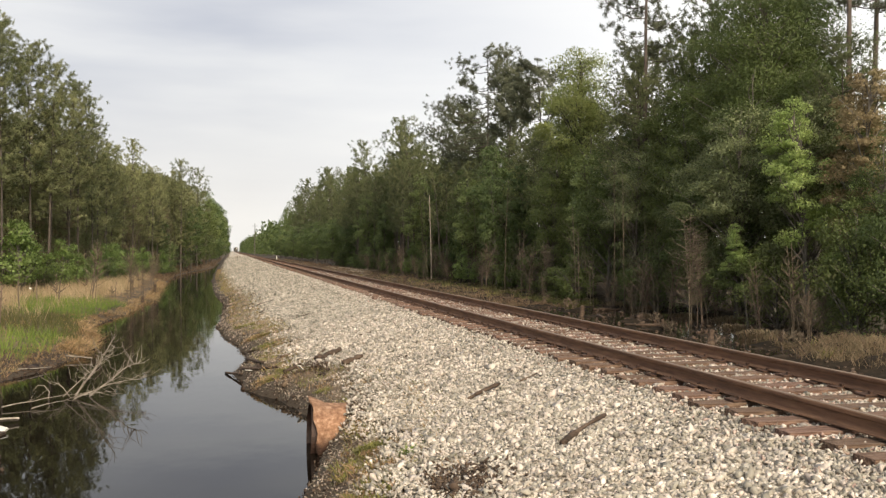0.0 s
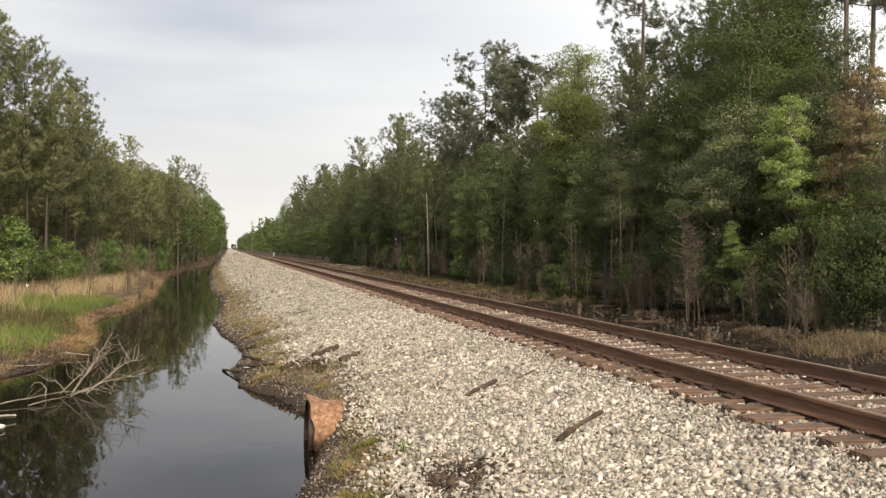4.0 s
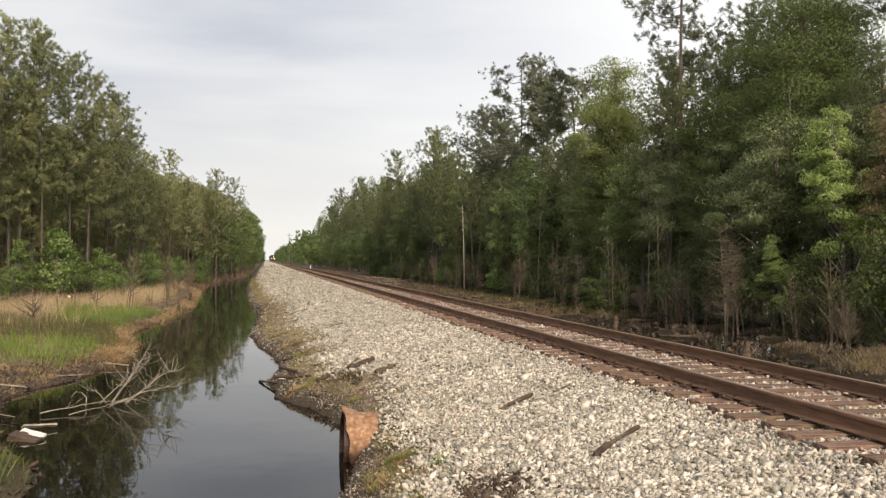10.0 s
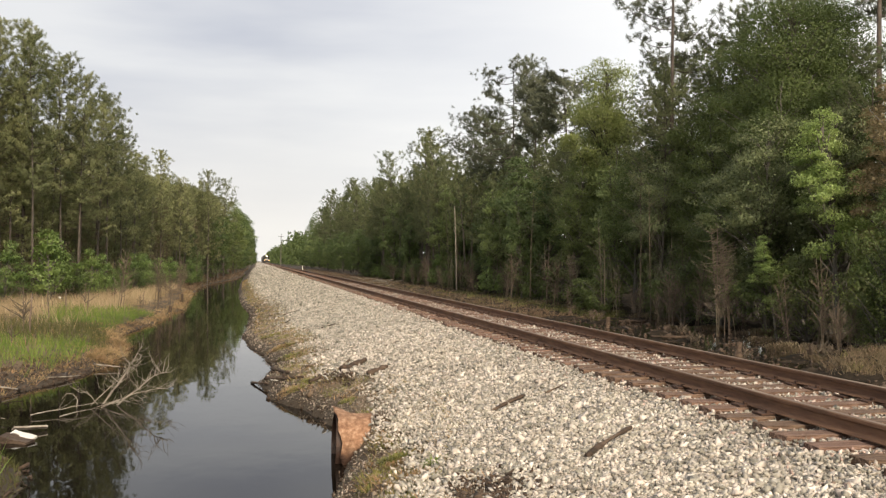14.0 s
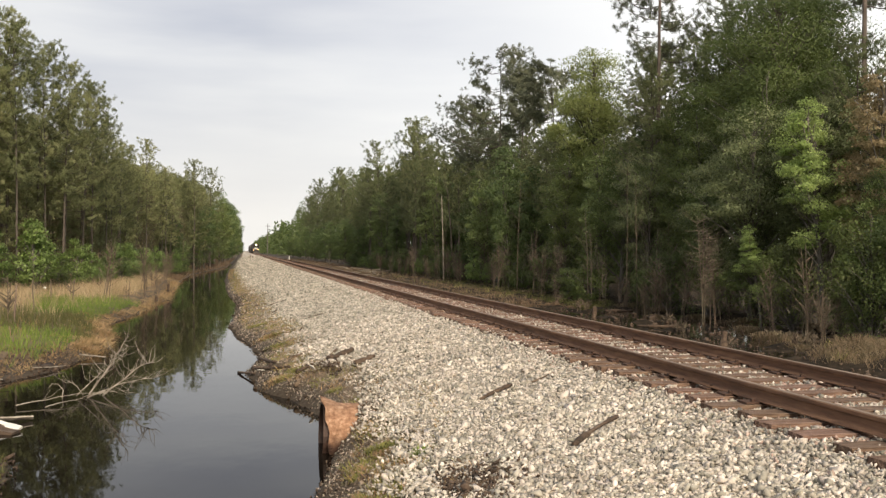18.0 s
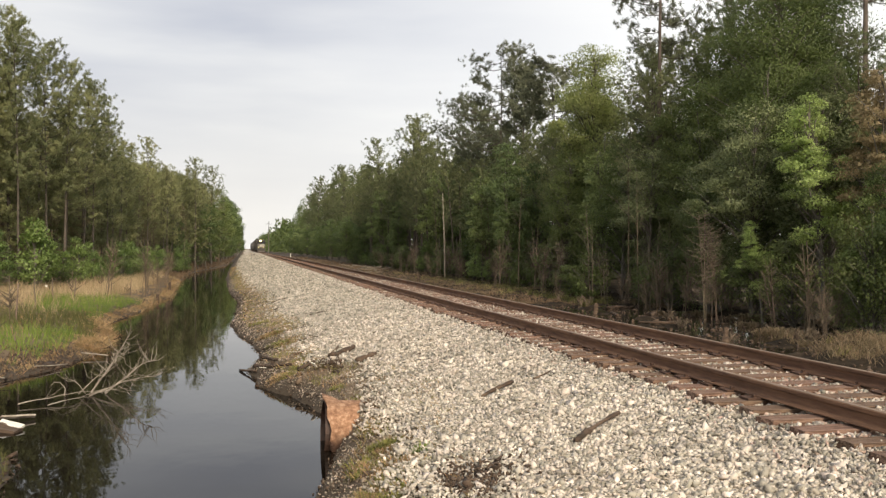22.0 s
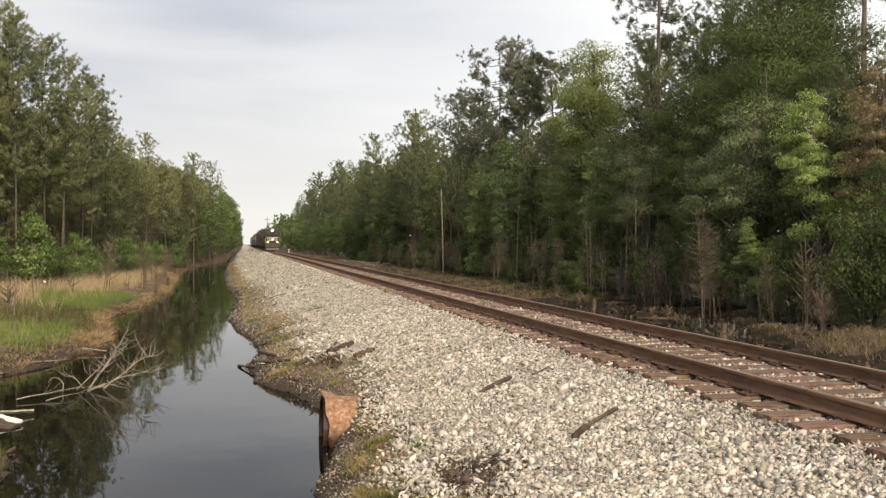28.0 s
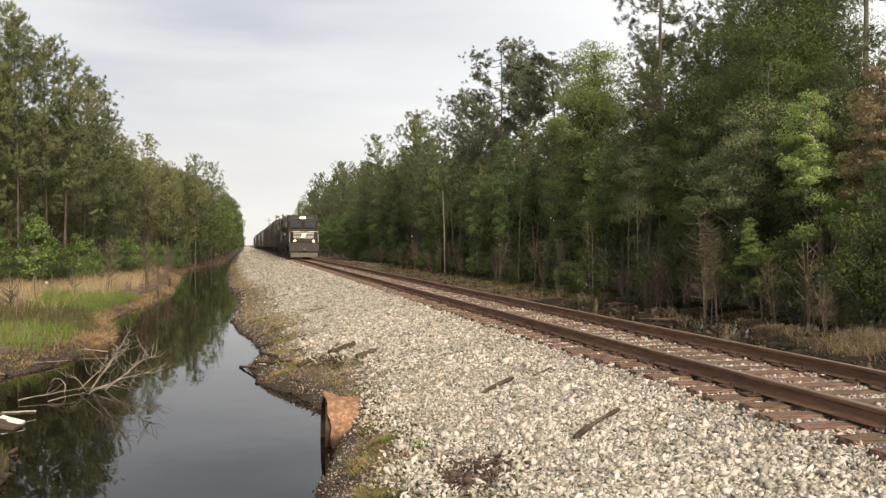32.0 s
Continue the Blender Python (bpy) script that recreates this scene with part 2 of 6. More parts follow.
M["needle"] = material("pine_needles", [(0.108, 0.124, 0.055), (0.165, 0.185, 0.082), (0.230, 0.245, 0.115)], rough=0.7, scale=0.8, vary=0.2, island=0.16, thin=0.45)
# dulling by the bright sky behind the crowns, put into the needle colour
M["needle_grey"] = material("greyed_pine_needles", [(0.095, 0.104, 0.062), (0.14, 0.15, 0.092), (0.19, 0.20, 0.13)], rough=0.7, scale=0.8, vary=0.1, island=0.16, thin=0.4)
M["needle_light"] = material("young_pine_needles", [(0.150, 0.168, 0.072), (0.235, 0.248, 0.112), (0.318, 0.316, 0.155)], rough=0.7, scale=0.5, vary=0.25, island=0.18, thin=0.5)
M["needle_brown"] = material("dead_brown_needles", [(0.17, 0.142, 0.075), (0.26, 0.218, 0.122), (0.33, 0.29, 0.17)], rough=0.8, scale=0.5, vary=0.2, island=0.2, thin=0.4)
M["leaf"] = material("dark_green_leaves", [(0.068, 0.094, 0.028), (0.116, 0.152, 0.046), (0.168, 0.208, 0.072)], rough=0.55, scale=0.7, vary=0.28, island=0.16, thin=0.42)
M["leaf_pale"] = material("grey_green_leaves", [(0.11, 0.138, 0.055), (0.185, 0.215, 0.095), (0.27, 0.295, 0.155)], rough=0.5, scale=0.7, vary=0.12, island=0.22, thin=0.42)
M["leaf_bright"] = material("spring_green_leaves", [(0.108, 0.162, 0.040), (0.188, 0.262, 0.076), (0.28, 0.35, 0.128)], rough=0.5, scale=0.7, vary=0.12, island=0.18, thin=0.45)
M["leaf_maple"] = material("bright_maple_leaves", [(0.175, 0.245, 0.065), (0.30, 0.39, 0.125), (0.42, 0.50, 0.20)], rough=0.5, scale=0.7, vary=0.1, island=0.18, thin=0.48)
M["leaf_fresh"] = material("light_green_leaves", [(0.09, 0.125, 0.040), (0.155, 0.205, 0.070), (0.225, 0.275, 0.112)], rough=0.55, scale=0.4, vary=0.3, island=0.16, thin=0.42)
M["leaf_yellow"] = material("yellow_green_leaves", [(0.22, 0.255, 0.075), (0.35, 0.385, 0.135), (0.48, 0.50, 0.22)], rough=0.55, scale=0.7, vary=0.1, island=0.15, thin=0.5)
M["leaf_red"] = material("russet_leaves", [(0.19, 0.150, 0.075), (0.285, 0.222, 0.118), (0.33, 0.285, 0.15)], rough=0.6, scale=0.7, vary=0.1, island=0.2, thin=0.42)
M["straw"] = material("dry_straw_grass", [(0.15, 0.092, 0.040), (0.34, 0.23, 0.112), (0.48, 0.355, 0.19)], rough=0.8, scale=0.6, island=0.4, thin=0.3)
M["pale_straw"] = material("pale_dry_grass", [(0.19, 0.135, 0.07), (0.39, 0.295, 0.17), (0.54, 0.43, 0.27)], rough=0.8, scale=0.6, island=0.35, thin=0.3)
M["swamp_straw"] = material("dull_swamp_straw", [(0.12, 0.085, 0.05), (0.23, 0.175, 0.105), (0.33, 0.265, 0.165)], rough=0.85, scale=0.6, island=0.35, thin=0.3)
M["verge_straw"] = material("brown_dead_grass", [(0.085, 0.056, 0.035), (0.165, 0.112, 0.068), (0.25, 0.185, 0.115)], rough=0.85, scale=0.6, island=0.35, thin=0.25)
M["grass"] = material("fresh_green_grass", [(0.085, 0.135, 0.020), (0.150, 0.215, 0.036), (0.225, 0.275, 0.060)], rough=0.65, scale=0.5, island=0.3, thin=0.4)
M["olive_grass"] = material("olive_grass", [(0.058, 0.060, 0.016), (0.095, 0.098, 0.028), (0.155, 0.138, 0.05)], rough=0.7, scale=0.7, island=0.3, thin=0.35)
M["weed"] = material("olive_weeds", [(0.10, 0.10, 0.03), (0.20, 0.195, 0.05), (0.31, 0.27, 0.095)], rough=0.7, scale=1.5, island=0.3, thin=0.3)
M["twig"] = material("brown_twigs", [(0.055, 0.040, 0.028), (0.125, 0.094, 0.066), (0.20, 0.155, 0.115)], rough=0.95, scale=3, vary=0.3)
M["pale_twig"] = material("pale_brown_twigs", [(0.065, 0.052, 0.036), (0.13, 0.105, 0.073), (0.205, 0.17, 0.122)], rough=0.95, scale=3, vary=0.3)
# black with the lamps' warm glare put in as a brown tint
M["black_paint"] = material("warm_black_paint", [(0.012, 0.008, 0.006), (0.026, 0.018, 0.013)], rough=0.65, scale=2, big=0.3, spec=0.4)
M["white_paint"] = material("off_white_paint", [(0.55, 0.52, 0.46), (0.72, 0.69, 0.62)], rough=0.5, scale=3, big=0.15)
M["steel"] = material("dirty_steel", [(0.05, 0.043, 0.036), (0.12, 0.10, 0.085)], rough=0.65, scale=4, metal=0.4)
M["glass"] = material("dark_glass", [(0.01, 0.012, 0.014), (0.02, 0.022, 0.025)], rough=0.08, scale=1, spec=0.8)
M["boxcar"] = material("faded_brown_car_paint", [(0.06, 0.032, 0.024), (0.11, 0.06, 0.045)], rough=0.7, scale=1.5, big=0.25, vary=0.35)
M["boxcar_dark"] = material("dark_grey_car_paint", [(0.028, 0.028, 0.028), (0.06, 0.058, 0.054)], rough=0.7, scale=1.5, big=0.25, vary=0.35)
M["hopper"] = material("grey_hopper_paint", [(0.26, 0.26, 0.25), (0.42, 0.41, 0.38)], rough=0.7, scale=1.5, big=0.2, vary=0.2)
M["lamp"] = glow("headlamp_glass", (1.0, 0.66, 0.20), 60.0)
M["ditch_lamp"] = glow("ditch_lamp_glass", (1.0, 0.56, 0.16), 9.0)


# ---- mesh helpers ----
def mesh_np(name, verts, faces, mat, smooth=False, normals=None):
    """A mesh from arrays; all faces have the same number of corners."""
    verts, faces = np.asarray(verts, dtype=np.float32), np.asarray(faces, dtype=np.int32)
    me = bpy.data.meshes.new(name)
    me.vertices.add(len(verts))
    me.vertices.foreach_set("co", verts.ravel())
    me.loops.add(faces.size)
    me.loops.foreach_set("vertex_index", faces.ravel())
    me.polygons.add(len(faces))
    me.polygons.foreach_set("loop_start", np.arange(len(faces), dtype=np.int32) * faces.shape[1])
    if smooth:
        me.polygons.foreach_set("use_smooth", np.ones(len(faces), dtype=bool))
    me.update(calc_edges=True)
    me.validate()
    if normals is not None:
        me.polygons.foreach_set("use_smooth", np.ones(len(faces), dtype=bool))
        me.normals_split_custom_set_from_vertices(np.asarray(normals, dtype=np.float32).tolist())
    me.materials.append(mat)
    return me


def joined(pieces):
    """Several (verts, faces) into one."""
    vs, fs, k = [], [], 0
    for v, f in pieces:
        vs.append(v)
        fs.append(np.asarray(f) + k)
        k += len(v)
    return np.vstack(vs), np.vstack(fs)


def tube(points, radii, sides=6):
    """A tapered tube of quads along a line of points."""
    p = np.asarray(points, dtype=float)
    d = np.gradient(p, axis=0)
    d /= np.linalg.norm(d, axis=1)[:, None] + 1e-9
    ref = np.where(np.abs(d[:, 2:3]) > 0.9, np.array([[1.0, 0, 0]]), np.array([[0, 0, 1.0]]))
    a = np.cross(d, ref)
    a /= np.linalg.norm(a, axis=1)[:, None] + 1e-9
    b = np.cross(d, a)
    ang = np.arange(sides) * 2 * np.pi / sides
    ring = a[:, None, :] * np.cos(ang)[None, :, None] + b[:, None, :] * np.sin(ang)[None, :, None]
    v = (p[:, None, :] + ring * np.asarray(radii, dtype=float)[:, None, None]).reshape(-1, 3)
    n, f = len(p), []
    for i in range(n - 1):
        for j in range(sides):
            k = (j + 1) % sides
            f.append((i * sides + j, i * sides + k, (i + 1) * sides + k, (i + 1) * sides + j))
    return v, np.array(f)


def box_np(x0, x1, y0, y1, z0, z1):
    v = np.array([(x, y, z) for x in (x0, x1) for y in (y0, y1) for z in (z0, z1)], dtype=float)
    f = np.array([(0, 1, 3, 2), (4, 6, 7, 5), (0, 4, 5, 1), (2, 3, 7, 6), (0, 2, 6, 4), (1, 5, 7, 3)])
    return v, f


def box_bm(x0, x1, y0, y1, z0, z1, bevel=0.0):
    bm = bmesh.new()
    v, f = box_np(x0, x1, y0, y1, z0, z1)
    vs = [bm.verts.new(c) for c in v]
    for q in f:
        bm.faces.new([vs[i] for i in q])
    bmesh.ops.recalc_face_normals(bm, faces=bm.faces)
    if bevel:
        bmesh.ops.bevel(bm, geom=list(bm.edges), offset=bevel, segments=2, affect="EDGES", profile=0.6)
    return bm


def prism_bm(outline, axis, lo, hi, bevel=0.0):
    """A closed outline pushed along an axis: 'x' takes (y, z) pairs, 'y' takes (x, z) pairs, 'z' takes (x, y) pairs."""
    bm = bmesh.new()
    put = {"x": lambda a, b, c: (c, a, b), "y": lambda a, b, c: (a, c, b), "z": lambda a, b, c: (a, b, c)}[axis]
    low = [bm.verts.new(put(a, b, lo)) for a, b in outline]
    top = [bm.verts.new(put(a, b, hi)) for a, b in outline]
    bm.faces.new(low)
    bm.faces.new(top)
    for i in range(len(outline)):
        j = (i + 1) % len(outline)
        bm.faces.new((low[i], low[j], top[j], top[i]))
    bmesh.ops.recalc_face_normals(bm, faces=bm.faces)
    if bevel:
        bmesh.ops.bevel(bm, geom=list(bm.edges), offset=bevel, segments=2, affect="EDGES", profile=0.6)
    return bm


def cyl_bm(radius, length, axis="x", sides=20, at=(0, 0, 0), radius2=None, bevel=0.0):
    bm = bmesh.new()
    bmesh.ops.create_cone(bm, cap_ends=True, segments=sides, radius1=radius, radius2=radius if radius2 is None else radius2, depth=length)
    if bevel:
        bmesh.ops.bevel(bm, geom=[e for e in bm.edges if len(e.link_faces) == 2 and e.calc_face_angle() > 0.8], offset=bevel, segments=2, affect="EDGES")
    turn = {"x": Matrix.Rotation(radians(90), 4, "Y"), "y": Matrix.Rotation(radians(90), 4, "X"), "z": Matrix.Identity(4)}[axis]
    bmesh.ops.transform(bm, matrix=Matrix.Translation(at) @ turn, verts=bm.verts)
    return bm


def part(name, shape, mat, parent=None, label="", at=None):
    """One mesh object, from a bmesh or a mesh, under a thing or a part."""
    if isinstance(shape, bmesh.types.BMesh):
        me = bpy.data.meshes.new(name)
        shape.to_mesh(me)
        shape.free()
        me.materials.append(mat)
    else:
        me = shape
    ob = new(name, me)
    ob.parent = parent
    if at is not None:
        ob.matrix_basis = at
    if label:
        ob["label"] = label
    return ob


# ---- the lie of the land: the track runs along y at x = 0, tie tops at z = 0 ----
WATER_Z = -1.0
TOE_Y = [-30, 8.1, 9.6, 11.0, 12.0, 13.2, 14.6, 16.3, 17.5, 18.4, 19.4, 20.2, 21.2, 23.3, 25.0, 26.7, 29.6, 32, 36, 43.7, 56.7, 79, 100, 142, 5000]
TOE_X = [-5.24, -5.24, -5.05, -4.78, -4.50, -4.55, -4.7, -5.2, -5.58, -5.62, -5.88, -5.62, -5.48, -5.46, -5.6, -5.88, -6.12, -6.28, -6.15, -6.1, -6.75, -7.35, -7.6, -7.8, -7.8]
BANK_Y = [-30, 9.1, 11.6, 13.1, 15.1, 16.6, 18.3, 19.0, 19.8, 21.1, 23.2, 27.5, 30.0, 32.5, 35.6, 39.5, 45.8, 49.4, 58, 68.6, 82, 99, 110, 127, 146, 5000]
BANK_X = [-8.25, -8.29, -8.43, -9.22, -9.91, -10.1, -10.42, -10.25, -10.0, -9.65, -9.28, -9.36, -9.9, -10.3, -10.08, -9.78, -9.88, -9.56, -9.95, -10.4, -10.95, -11.1, -10.5, -9.32, -8.33, -8.1]


def wavy(x, y, s, seed=0.0):
    """Cheap smooth unevenness, about -1 to 1."""
    x, y = np.asarray(x) / s + seed, np.asarray(y) / s - seed * 0.7
    return (np.sin(x * 1.7 + 1.3 * np.sin(y * 1.1 + seed)) + np.sin(y * 2.1 + 1.7 * np.sin(x * 0.9)) + 0.6 * np.sin(3.7 * x + 2.9 * y) + 0.5 * np.sin(4.3 * y - 3.1 * x)) / 3.1


def toe(y):
    return np.interp(y, TOE_Y, TOE_X) + 0.09 * wavy(y, y * 0, 0.5, 2.0) + 0.05 * wavy(y, y * 0, 1.9, 5.0)


def bank(y):
    return np.interp(y, BANK_Y, BANK_X) + 0.09 * wavy(y, y * 0, 0.7, 8.0) + 0.05 * wavy(y, y * 0, 2.6, 3.0)


def gap(x, xs):
    return np.clip(x - xs, 0, 9)


def ground_z(x, y):
    x, y = np.asarray(x, dtype=float), np.asarray(y, dtype=float)
    xs, xl = toe(y), bank(y)
    t = np.clip((x - xs) / (-1.75 - xs), 0, 1)
    berm = WATER_Z + 0.89 * t ** 0.58
    ditch = WATER_Z - 0.55 * np.clip(np.minimum(xs - x, x - xl) / 0.9, 0, 1) ** 0.6
    d = np.clip(xl - x, 0, None)
    left = WATER_Z + 0.34 * (1 - np.exp(-d / 0.85)) + 0.26 * np.clip(d / 9, 0, 1) + 0.07 * wavy(x, y, 1.1) * np.clip(d, 0, 1) + 0.035 * wavy(x, y, 0.28, 3.0) * np.clip(d * 2, 0, 1)
    u = np.clip((x - 1.75) / 2.9, 0, 1)
    right = -0.11 - 0.89 * u ** 0.85
    swamp = np.clip((x - 4.2) / 1.2, 0, 1)
    right = right + swamp * (-0.125 + 0.15 * wavy(x, y, 1.0, 4.0) + 0.10 * wavy(x, y, 0.37, 1.0)) + 0.25 * np.clip((x - 11) / 5, 0, 1)
    # a drier mound near the crossing, and drier ground farther down the line
    right = right + 0.48 * np.exp(-((x - 8.5) / 1.8) ** 2 - ((y - 18.0) / 2.4) ** 2) + 0.16 * swamp * np.clip((y - 36) / 14, 0, 1)
    z = np.where(x > 1.75, right, np.where(x > -1.75, -0.11 + 0.05 * np.clip((1.5 - np.abs(x)) / 0.5, 0, 1), np.where(x > xs, berm, np.where(x > xl, ditch, left))))
    # stone heaped over the culvert
    z = z + 0.40 * np.exp(-((x + 4.28) / 0.30) ** 2 - ((y - 11.9) / 0.5) ** 2) * (x > xs)
    z = z + (0.018 * wavy(x, y, 0.45) + 0.02 * wavy(x, y, 0.2, 5.0) * np.clip((gap(x, xs) - 0.0) * 3, 0, 1) * np.clip(2.0 - gap(x, xs), 0, 1)) * ((x < -1.75) & (x > xs))
    # the road fill on which the line is crossed, behind the view
    road = np.clip((4.2 - y) / 1.8, 0, 1)
    road = road * road * (3 - 2 * road)
    return z * (1 - road) + road * np.maximum(z, -0.14)


def gridded(xs, ys, zfun):
    X, Y = np.meshgrid(xs, ys)
    v = np.stack([X, Y, zfun(X, Y)], axis=-1).reshape(-1, 3)
    n, m = len(xs), len(ys)
    i = (np.arange(m - 1)[:, None] * n + np.arange(n - 1)[None, :]).ravel()
    return v, np.stack([i, i + 1, i + n + 1, i + n], axis=1)


def build_ground():
    xs = np.unique(np.round(np.concatenate([np.linspace(-2500, -200, 8), np.linspace(-200, -30, 18), np.arange(-30, -12, 0.6), np.arange(-12, -1.7, 0.14),
                                            np.arange(-1.7, 3.9, 0.6), np.arange(4, 14, 0.3), np.linspace(14, 60, 24), np.linspace(60, 200, 10), np.linspace(220, 2500, 8)]), 3))
    ys = np.unique(np.round(np.concatenate([np.linspace(-400, -12, 12), np.arange(-12, 5, 0.8), np.arange(5, 36, 0.2), np.arange(36, 80, 0.6), np.arange(80, 200, 3.0),
                                            np.linspace(200, 800, 40), np.linspace(850, 4200, 14)]), 3))
    v, f = gridded(xs, ys, ground_z)
    tagged(new("ground", mesh_np("ground", v, f, M["soil"], True)), "uneven brown soil of the embankment and swampy banks", "ground", kind="structure")
    xm, ym = np.arange(4.3, 14.2, 0.16), np.concatenate([np.arange(4, 60, 0.22), np.arange(60, 110, 0.8)])
    fade = lambda x, y: ground_z(x, y) + 0.03 - 0.12 * ((x < 4.4) | (x > 14.0))
    v, f = gridded(xm, ym, fade)
    tagged(new("swamp_mud", mesh_np("swamp_mud", v, f, M["mud"], True)), "wet black mud of the swamp floor beside the track", "mud", kind="structure")
    v, f = gridded(np.linspace(-13, -3.5, 6), np.linspace(2.2, 182, 20), lambda x, y: x * 0 + WATER_Z)
    tagged(new("water_ditch", mesh_np("water_ditch", v, f, M["water"])), "still dark tannin water in the trackside ditch", "water", kind="structure")
    v, f = gridded(np.linspace(3.2, 16, 4), np.linspace(2, 170, 20), lambda x, y: x * 0 + WATER_Z - 0.01)
    tagged(new("water_swamp", mesh_np("water_swamp", v, f, M["swamp_water"])), "shallow black swamp water among mud and tussocks", "water", kind="structure")


def gravel_edge(y):
    """The line at which clean ballast gives way to soil."""
    return toe(y) + 1.05 - 0.6 * np.exp(-((np.asarray(y) - 11.9) / 1.3) ** 2) + 0.30 * wavy(y, y * 0, 0.8, 6.0) + 0.5 * np.clip((np.asarray(y) - 12) / 14, 0, 1) - 0.25 * np.clip((np.asarray(y) - 18) / 4, 0, 1)


def build_ballast():
    ys = np.unique(np.round(np.concatenate([np.arange(-30, 4, 2.0), np.arange(4, 40, 0.25), np.arange(40, 120, 1.0), np.linspace(120, 500, 60), np.linspace(520, 1800, 20)]), 3))
    n = 26
    edge = gravel_edge(ys)
    k = np.linspace(0, 1, n)
    X = edge[:, None] * (1 - k) + 2.9 * k
    Y = np.repeat(ys[:, None], n, 1)
    lift = np.where((k > 0.02) & (k < 0.98), 0.035, -0.05)[None, :]
    Z = ground_z(X, Y) + lift
    v = np.stack([X, Y, Z], -1).reshape(-1, 3)
    i = (np.arange(len(ys) - 1)[:, None] * n + np.arange(n - 1)[None, :]).ravel()
    f = np.stack([i, i + 1, i + n + 1, i + n], 1)
    return tagged(new("ballast_bed", mesh_np("ballast_bed", v, f, M["gravel"], True)), "pale grey crushed stone ballast bed along the track", "ballast", kind="structure")


build_ground()
ballast_bed = build_ballast()


# ---- the track ----
TIE_TOP = 0.024


def rail_mesh(y0, y1, head):
    """The section of a rail pushed along the track; the head's running surface is a thing of wear of its own."""
    s = [(-0.066, 0.046), (0.066, 0.046), (0.066, 0.056), (0.014, 0.074), (0.009, 0.082), (0.009, 0.152), (0.034, 0.164), (0.035, 0.192), (0.028, 0.199),
         (-0.028, 0.199), (-0.035, 0.192), (-0.034, 0.164), (-0.009, 0.152), (-0.009, 0.082), (-0.014, 0.074), (-0.066, 0.056)]
    if head:
        s = [(-0.030, 0.1995), (0.030, 0.1995), (0.026, 0.2025), (-0.026, 0.2025)]
    return prism_bm(s, "y", y0, y1)


def build_track():
    track = tagged(new("railway_track"), "single railway track with rusty rails on weathered wooden ties", "railway track", kind="structure")
    rng = np.random.default_rng(5)
    for side in (-1, 1):
        rail = part("rail", rail_mesh(-60, 1800, False), M["rail"], track, "brown rusted steel rail", pose(side * 0.7525, 0, 0))
        part("rail_head", rail_mesh(-60, 1800, True), M["railhead"], rail, "worn duller running surface")
    # ties: three meshes of split, worn timber, and one joined run of far ones
    kinds = []
    for k in range(4):
        bm = box_bm(-1.295, 1.295, -0.112, 0.112, -0.175, 0.0)
        bmesh.ops.subdivide_edges(bm, edges=[e for e in bm.edges if abs(e.verts[0].co.x - e.verts[1].co.x) > 1], cuts=5)
        for v in bm.verts:
            w = noise.noise_vector(v.co * 3 + Vector((k * 7, 0, 0)))
            v.co += Vector((w.x * 0.05 if abs(v.co.x) > 1.2 else 0, w.y * 0.016, w.z * 0.012 if v.co.z > -0.1 else 0))
        me = bpy.data.meshes.new("tie")
        bm.to_mesh(me)
        bm.free()
        me.materials.append(M["tie"])
        kinds.append(me)
    plate = bpy.data.meshes.new("tie_plate")
    b = box_bm(-0.17, 0.17, -0.095, 0.095, 0.0, 0.021, 0.006)
    b.to_mesh(plate), b.free(), plate.materials.append(M["iron"])
    spike = bpy.data.meshes.new("spike")
    b = prism_bm([(-0.016, -0.02), (0.016, -0.02), (0.016, 0.026), (0.022, 0.028), (0.018, 0.042), (-0.018, 0.042), (-0.022, 0.028), (-0.016, 0.026)], "x", -0.016, 0.016)
    b.to_mesh(spike), b.free(), spike.materials.append(M["iron"])
    anchor = bpy.data.meshes.new("rail_anchor")
    b = prism_bm([(-0.09, -0.005), (0.09, -0.005), (0.10, 0.026), (0.08, 0.026), (0.06, 0.012), (-0.06, 0.012), (-0.08, 0.026), (-0.10, 0.026)], "y", -0.018, 0.018)
    b.to_mesh(anchor), b.free(), anchor.materials.append(M["iron"])
    y, i = -4.0, 0
    far = []
    while y < 900:
        if y < 142:
            t = new("tie", kinds[i % 4])
            t.parent = track
            t.matrix_basis = pose(rng.normal(0, 0.035), y + rng.normal(0, 0.015), TIE_TOP + rng.normal(0, 0.006), 0, rng.normal(0, 0.2), rng.normal(0, 0.8))
            if 8 < y < 34:
                for side in (-1, 1):
                    p = new("tie_plate", plate)
                    p.parent, p.matrix_basis = t, pose(side * 0.7525, 0, 0.002)
                    for dx, dy in ((-0.09, -0.06), (0.09, 0.06)):
                        s = new("spike", spike)
                        s.parent, s.matrix_basis = t, pose(side * 0.7525 + dx, dy, 0.012, 0, 0, rng.normal(0, 6))
                    if i % 2 == 0:
                        a = new("rail_anchor", anchor)
                        a.parent, a.matrix_basis = track, pose(side * 0.7525, y + 0.14, TIE_TOP + 0.010)
        else:
            far.append(box_np(-1.29, 1.29, y - 0.11, y + 0.11, -0.17, TIE_TOP))
        y += 0.497
        i += 1
    v, f = joined(far)
    tagged(part("far_ties", mesh_np("far_ties", v, f, M["tie"]), None, track), kind="stuff")


build_track()


